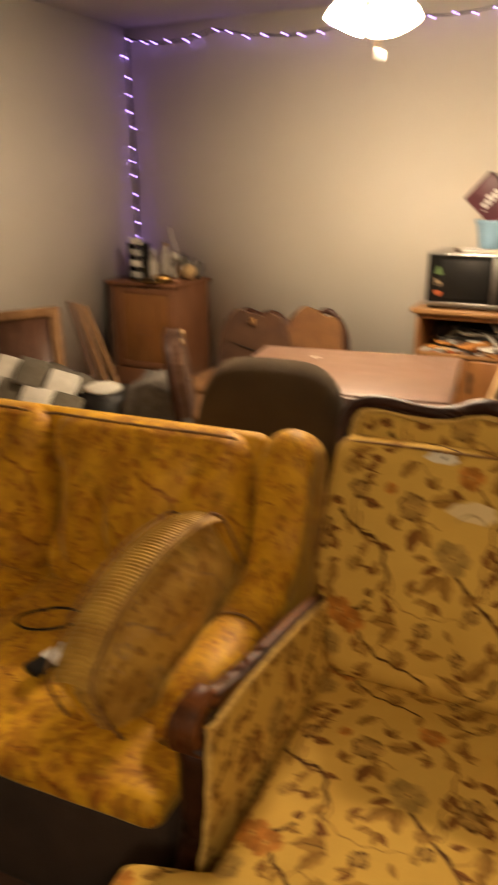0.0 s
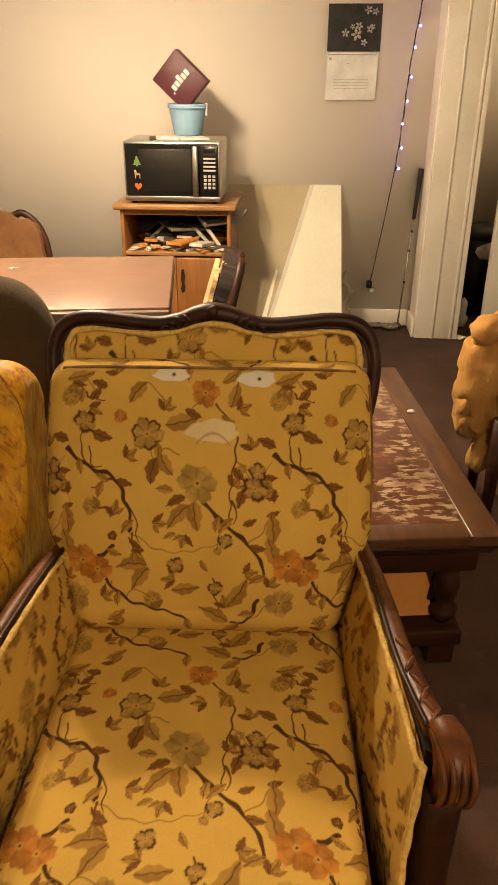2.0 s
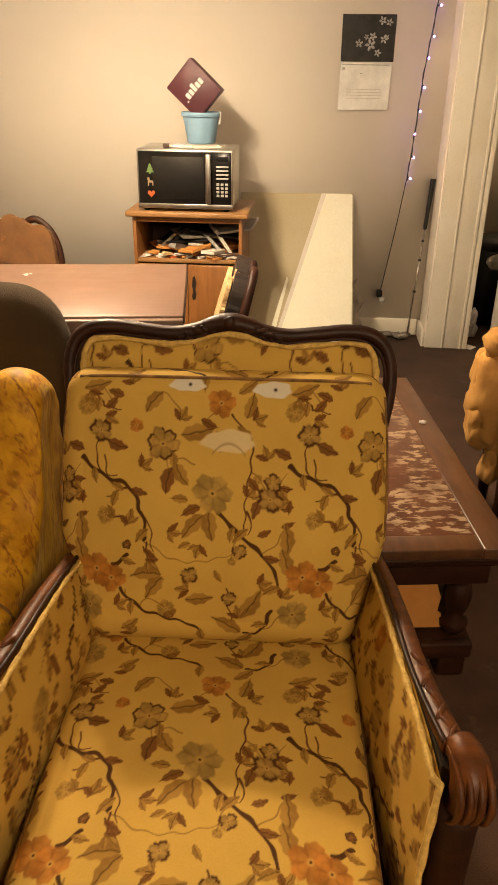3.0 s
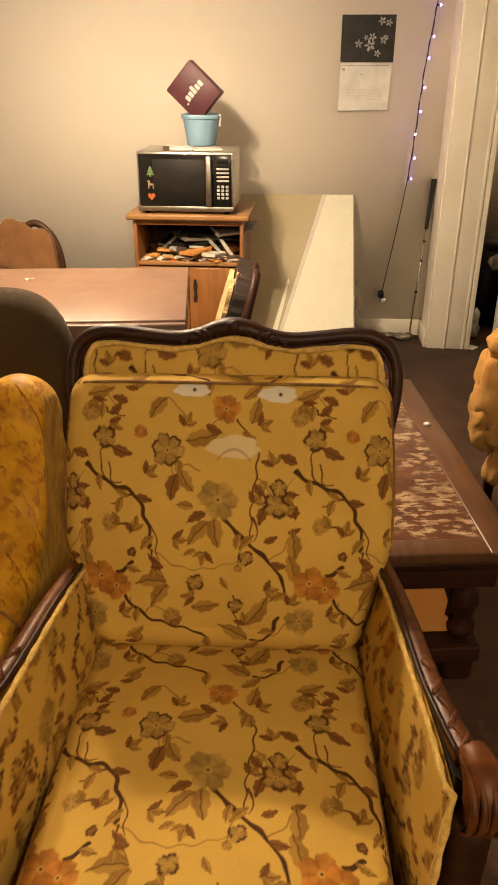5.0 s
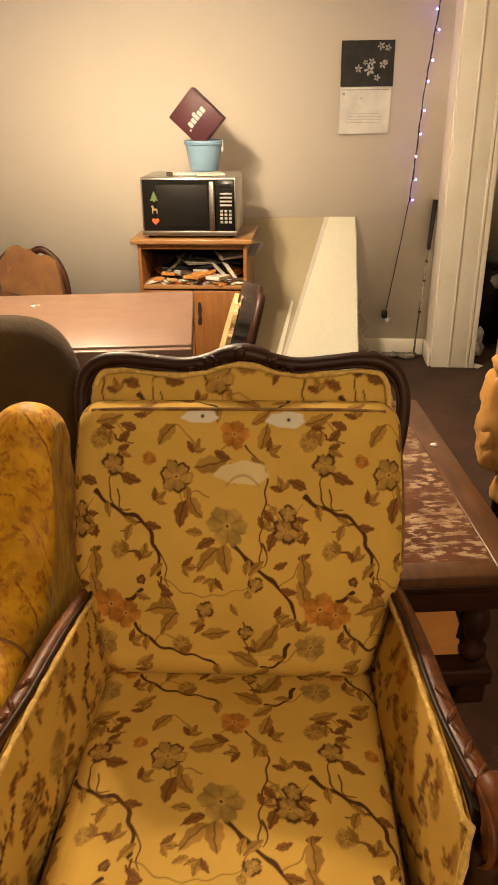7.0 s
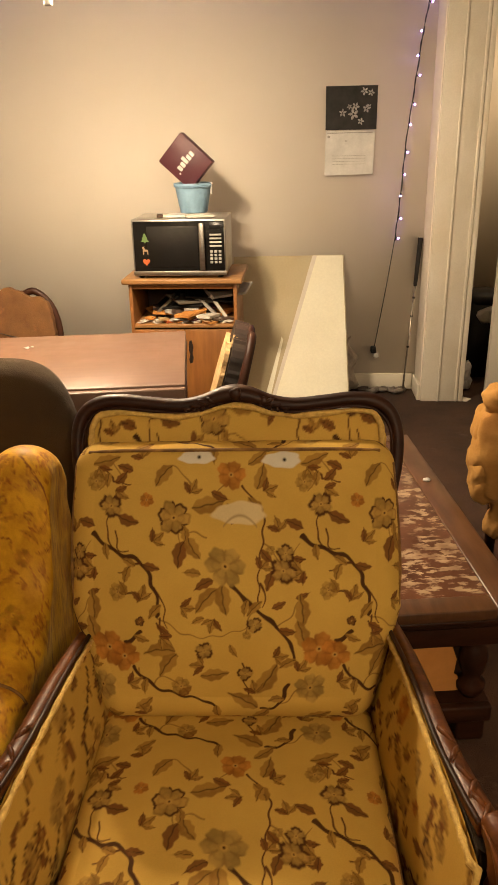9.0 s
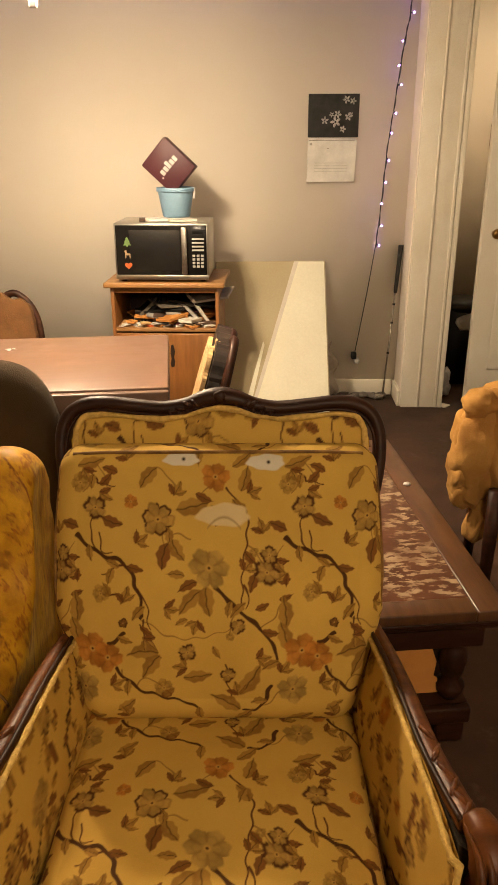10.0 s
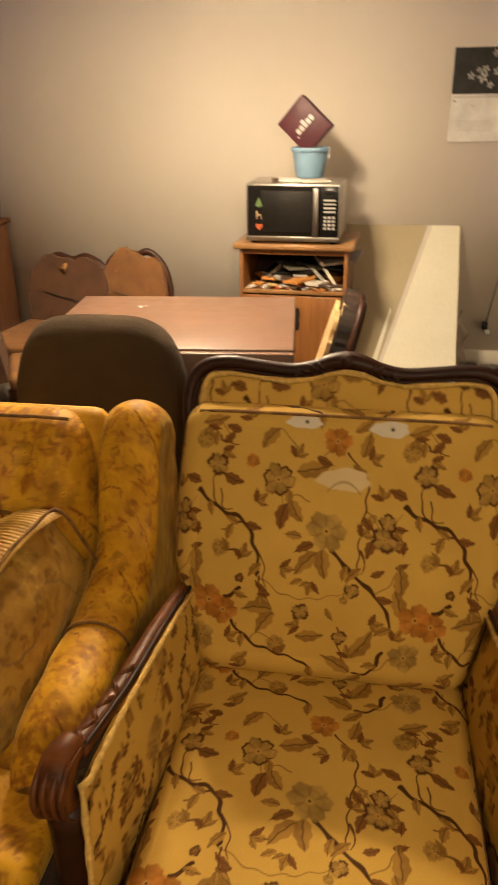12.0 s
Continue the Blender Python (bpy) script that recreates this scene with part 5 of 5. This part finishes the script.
turned = [(0.02, 0.12), (0.034, 0.14), (0.036, 0.16), (0.02, 0.175), (0.03, 0.2), (0.036, 0.235), (0.028, 0.27), (0.018, 0.285), (0.034, 0.3), (0.034, 0.31)]
for x in (-0.46, -0.085):
    for y in (0.085, 0.965):
        lg = part("leg", lathe(turned, 16, m=pose(x, y, 0)), "walnut", coffee, "turned leg")
        part("foot", box(x - 0.036, x + 0.036, y - 0.036, y + 0.036, 0, 0.1, 0.008), "walnut", lg)
part("lower_shelf", box(-0.5, -0.045, 0.05, 1.0, 0.1, 0.12, 0.004), "walnut", coffee)
part("shelf_rail", box(-0.5, -0.045, 0.03, 0.055, 0.075, 0.122, 0.006), "walnut", coffee)
tornc = [(-0.1, 0), (0.045, 0.006), (0.04, 0.05), (0.03, 0.056), (0.034, 0.1), (0.02, 0.14), (0.05, 0.155), (0.046, 0.205), (-0.1, 0.215)]
solid("cardboard", slab(tornc, 0.006, None, None, 0.001), "card", "torn orange cardboard on table shelf", "cardboard", pose(0.667, 2.012, 0.1225, 0, 0, 4), smooth=False)
solid("paper_scrap", blob((0, 0, 0.004), (0.012, 0.01, 0.006), None, None, 0.6, 1, 2), "white", "tiny white paper scrap on coffee table", "scrap", pose(0.705, 2.6, 0.424))
glint = random.Random(6)
# Small white specks strewn over the front of the lower shelf.
for k in range(7):
    solid("crumb", blob((0, 0, 0.002), (0.005, 0.004, 0.003), None, None, 0.6, 1, k), "white", "white speck on table shelf", "crumb", pose(0.70 + glint.uniform(-0.05, 0.07), 2.03 + glint.uniform(0, 0.15), 0.121), group="crumbs under the table")

# ---------------------------------------------------------------- chair under gold cloth
draped = thing("torn_chair", "chair with ragged torn golden cover", "chair", pose(1.125, 2.72, 0, 0, 0, 0))
part("seat_back", ragged((0.02, 0.02, 0.50), (0.27, 0.12, 0.285), 5, None, 0.02), "pelt", draped, "ragged golden brown cover")
rng = random.Random(12)
for k, (x, z, sx, sz) in enumerate(((-0.19, 0.50, 0.085, 0.15), (-0.20, 0.39, 0.06, 0.10), (-0.13, 0.33, 0.055, 0.12), (-0.06, 0.27, 0.07, 0.11), (0.06, 0.29, 0.1, 0.13), (-0.22, 0.55, 0.05, 0.09), (-0.20, 0.66, 0.055, 0.05), (-0.235, 0.42, 0.035, 0.085), (-0.165, 0.24, 0.035, 0.075))):
    part("cover_flap", ragged((x, -0.03 + 0.012 * (k % 3), z), (sx, 0.05, sz), k + 40, Matrix.Rotation(rng.uniform(-0.2, 0.2), 3, "Y"), 0.012), "pelt", draped)
for x in (-0.14, 0.14):
    for y in (-0.1, 0.12):
        part("leg", lathe([(0.016, 0), (0.022, 0.2), (0.024, 0.4)], 8, m=pose(x, y, 0)), "walnut", draped)

# ---------------------------------------------------------------- corner cabinet and what stands on it
wc = thing("corner_cabinet", "brown wooden cabinet with flat panelled door", "cabinet", pose(-2.63, 4.36, 0))
part("body", box(0.02, 0.52, 0.012, 0.42, 0.0, 0.755, 0.004), "cabinet_wood", wc)
part("top", box(-0.02, 0.54, -0.012, 0.43, 0.755, 0.78, 0.005), "cabinet_wood", wc)
part("side_panel", box(0.0, 0.02, -0.005, 0.42, 0, 0.755, 0.003), "shadow_wood", wc)
ld = part("door", box(0.075, 0.11, -0.006, 0.014, 0.22, 0.745, 0.003), "cabinet_wood", wc, "panelled door")
part("stile", box(0.46, 0.5, -0.006, 0.014, 0.22, 0.745, 0.003), "cabinet_wood", ld)
for z in (0.22, 0.705):
    part("rail", box(0.11, 0.46, -0.006, 0.014, z, z + 0.04, 0.003), "cabinet_wood", ld)
part("panel", box(0.11, 0.46, -0.002, 0.008, 0.26, 0.705, 0.003), "oak", ld, "flat orange-brown panel")
for k in range(3):
    part("print_bar", box(0.2, 0.33, -0.0035, -0.0015, 0.5 - k * 0.03, 0.508 - k * 0.03, 0), "cabinet_wood", ld, smooth=False)
part("drawer", box(0.03, 0.515, -0.006, 0.012, 0.03, 0.21, 0.004), "cabinet_wood", wc)
for x in (0.27,):
    part("knob", lathe([(0.006, 0), (0.006, 0.01), (0.012, 0.016), (0.008, 0.024)], 10, m=pose(x, -0.006, 0.13 if x < 0.5 else 0.5, 90, 0, 0)), "brass", wc)
rack = thing("small_rack", "small dark rack with pale papers", "rack", pose(-2.50, 4.42, 0.78))
for x in (0.0, 0.105):
    part("post", box(x, x + 0.012, 0, 0.09, 0, 0.24, 0.002), "black", rack)
for k in range(4):
    part("tier", box(0.012, 0.105, 0, 0.09, 0.01 + k * 0.07, 0.02 + k * 0.07, 0.001), "black", rack)
    part("paper", box(0.02, 0.1, 0.005, 0.012, 0.02 + k * 0.07, 0.06 + k * 0.07, 0.001), "paper" if k % 2 else "grey_print", rack)


def bottle(x, y, h, r, material, label):
    b = thing("bottle", label, "bottle", pose(x, y, 0.78), group="bottles on the corner cabinet")
    part("body", lathe([(r * 0.9, 0), (r, 0.006), (r, h * 0.58), (r * 0.45, h * 0.74), (r * 0.38, h * 0.95)], 14), material, b)
    part("cap", lathe([(r * 0.42, h * 0.93), (r * 0.45, h * 0.94), (r * 0.45, h), (r * 0.3, h + 0.002)], 12), "brass" if h > 0.2 else "white", b)


bottle(-2.33, 4.46, 0.2, 0.03, "clear", "cloudy glass bottle with cap")
bottle(-2.26, 4.50, 0.24, 0.032, "clear", "tall cloudy glass bottle")
bottle(-2.16, 4.48, 0.17, 0.028, "bottle", "small brown glass bottle")
bottle(-2.38, 4.56, 0.16, 0.03, "bottle", "short brown glass bottle")
fig = thing("figurine", "pale slender ornament on a brown base", "ornament", pose(-2.17, 4.46, 0.78))
part("base", lathe([(0.05, 0), (0.05, 0.02), (0.03, 0.03)], 16), "cabinet_wood", fig)
part("stem", tube(spline([(0, 0, 0.03), (-0.02, 0, 0.12), (0.012, 0, 0.2), (-0.015, 0, 0.28), (-0.03, 0, 0.34)], 6), lambda t: 0.016 - 0.012 * t, 8), "clear", fig)
part("crown", blob((0.0, 0, 0.16), (0.035, 0.02, 0.03), None, None, 0.5, 2, 3), "clear", fig)
for k, (x, y, sx, sz, mt) in enumerate(((-2.15, 4.6, 0.045, 0.05, "foam"), (-2.13, 4.68, 0.04, 0.06, "grey_cloth"), (-2.22, 4.38, 0.06, 0.03, "brass"), (-2.22, 4.66, 0.06, 0.075, "quilt_dark"))):
    solid("trinket", blob((0, 0, sz), (sx, 0.04, sz), None, None, 0.45, 2, k + 30), mt, "small rounded trinket on the cabinet top", "ornament", pose(x, y, 0.78), group="trinkets on the corner cabinet")
solid("tray", lathe([(0.08, 0), (0.1, 0.004), (0.12, 0.018), (0.116, 0.018), (0.098, 0.007), (0.002, 0.006)], 24), "brass", "shallow brass dish on the cabinet", "dish", pose(-2.27, 4.40, 0.7805))

# ---------------------------------------------------------------- heap along the left wall
pic = thing("picture_frame", "large framed brown picture leaning on the wall", "picture", pose(-2.33, 3.25, 0.02, -12, -7, 14))
for nm, b in (("frame_side", (-0.32, -0.27, 0, 0.75)), ("frame_side", (0.15, 0.2, 0, 0.75)), ("frame_rail", (-0.27, 0.15, 0, 0.05)), ("frame_rail", (-0.27, 0.15, 0.7, 0.75))):
    part(nm, box(b[0], b[1], -0.015, 0.02, b[2], b[3], 0.006), "frame_wood", pic)
part("picture", box(-0.27, 0.15, 0.0, 0.012, 0.05, 0.7, 0), "picture", pic, "dark brown picture")
quilt = thing("quilt", "patchwork quilt of white and grey squares, bundled", "quilt", pose(-2.13, 3.12, 0.0, 0, 0, 10))
part("quilt_core", blob((0, 0.1, 0.24), (0.29, 0.2, 0.27), None, None, 0.15, 3, 3), "quilt_dark", quilt)
for r in range(3):
    for c in range(4):
        u, v = (c - 1.5) * 0.15, r * 0.15
        z, y = 0.27 + v * 0.72 + 0.02 * math.sin(c * 2.7 + r), -0.2 + v * 0.5 + 0.02 * math.sin(c * 2.1)
        part("patch", box(-0.078, 0.078, -0.078, 0.078, -0.02, 0.02, 0.018, 3, None, pose(u - 0.05 * r, y, z - 0.03 * c + 0.06, 56 + 8 * math.sin(c + r), 12, 4)), "quilt_light" if (r + c) % 2 else "quilt_dark", quilt)
for k, (x, top) in enumerate(((-2.03, 0.80), (-1.97, 0.72), (-2.09, 0.76))):
    solid("wooden_strip", box(-0.014, 0.014, -0.008, 0.008, 0, 0.84, 0.003), "frame_wood" if k else "table", "thin wooden strip leaning in the corner heap", "strip", pose(-1.93 + 0.05 * k, 3.42 + 0.05 * k, 0.01, -4, -21 - 3 * k, 0), group="wooden strips in the heap", smooth=False)
tub = thing("storage_tub", "dark plastic tub with white lid", "tub", pose(-1.86, 3.12, 0))
part("body", slab([(-0.13, 0), (0.13, 0), (0.15, 0.4), (-0.15, 0.4)], 0.3, None, None, 0.015), "black", tub)
part("lid", blob((0.0, 0.12, 0.415), (0.1, 0.1, 0.028), None, None, 0.1, 2), "quilt_light", tub, "white lid")
solid("heaped_garment", blob((0, 0, 0.26), (0.2, 0.18, 0.28), None, None, 0.35, 3, 9), "grey_cloth", "heap of crumpled grey clothes", "clothes", pose(-1.55, 3.25, 0.0))
solid("heaped_garment", blob((0, 0, 0.2), (0.2, 0.2, 0.22), None, None, 0.35, 3, 19), "quilt_dark", "heap of crumpled dark clothes", "clothes", pose(-1.62, 2.85, 0.0))

# ---------------------------------------------------------------- ceiling lights
kit = thing("ceiling_light", "lit ceiling light with frosted glass shades", "ceiling light", Matrix.Translation(FAN))
part("canopy", lathe([(0.03, -0.115), (0.075, -0.1), (0.08, -0.055)], 24), "brass", kit)
part("stem", lathe([(0.012, -0.355), (0.012, -0.1)], 12), "brass", kit)
part("hub", lathe([(0.01, -0.435), (0.045, -0.415), (0.055, -0.375), (0.03, -0.345)], 20), "brass", kit)
bell = [(r * 0.78, z * 1.0) for r, z in [(0.022, 0.0), (0.03, -0.012), (0.055, -0.04), (0.075, -0.08), (0.079, -0.105), (0.074, -0.103), (0.07, -0.08), (0.05, -0.042), (0.026, -0.014), (0.018, 0.0)]]
for dx, dy in ((-0.062, -0.022), (0.062, -0.022), (0.0, 0.065)):
    turn = Vector((dx, dy, 0)).normalized()
    tilt = Matrix.Rotation(0.42, 4, Vector((-turn.y, turn.x, 0)))
    part("arm", tube([Vector((dx, dy, 0)) * 0.3 + Vector((0, 0, -0.395)), Vector((dx, dy, 0)) * 0.7 + Vector((0, 0, -0.385)), Vector((dx, dy, 0)) * 0.85 + Vector((0, 0, -0.410))], 0.009, 8), "brass", kit)
    part("shade", lathe(bell, 28, m=Matrix.Translation((dx * 0.9, dy * 0.9, -0.405)) @ tilt.inverted()), "shade", kit, "frosted glass bell shade")
for dx, z in ((-0.006, -0.555), (0.014, -0.565)):
    part("pull_chain", tube([(dx, -0.03, -0.425), (dx + 0.01, -0.035, z)], 0.0016, 5), "brass", kit)
part("pull_fob", box(0.018, 0.042, -0.045, -0.03, -0.603, -0.571, 0.004), "white", kit, "white pull fob")
hall = thing("ceiling_light", "lit frosted dome in the hallway", "ceiling light", pose(1.75, 5.35, TOP))
part("pan", lathe([(0.12, -0.03), (0.13, -0.015), (0.13, 0)], 24), "brass", hall)
part("dome", lathe([(0.005, -0.11), (0.06, -0.1), (0.1, -0.06), (0.11, -0.025)], 24), "hall_shade", hall, "frosted glass dome")
dome = thing("ceiling_light", "lit frosted dome ceiling light", "ceiling light", Matrix.Translation(DOME))
part("pan", lathe([(0.17, -0.03), (0.18, -0.015), (0.18, 0)], 32), "brass", dome)
part("dome", lathe([(0.005, -0.13), (0.06, -0.125), (0.12, -0.095), (0.135, -0.05), (0.16, -0.025)], 32), "dome_shade", dome, "frosted glass dome")
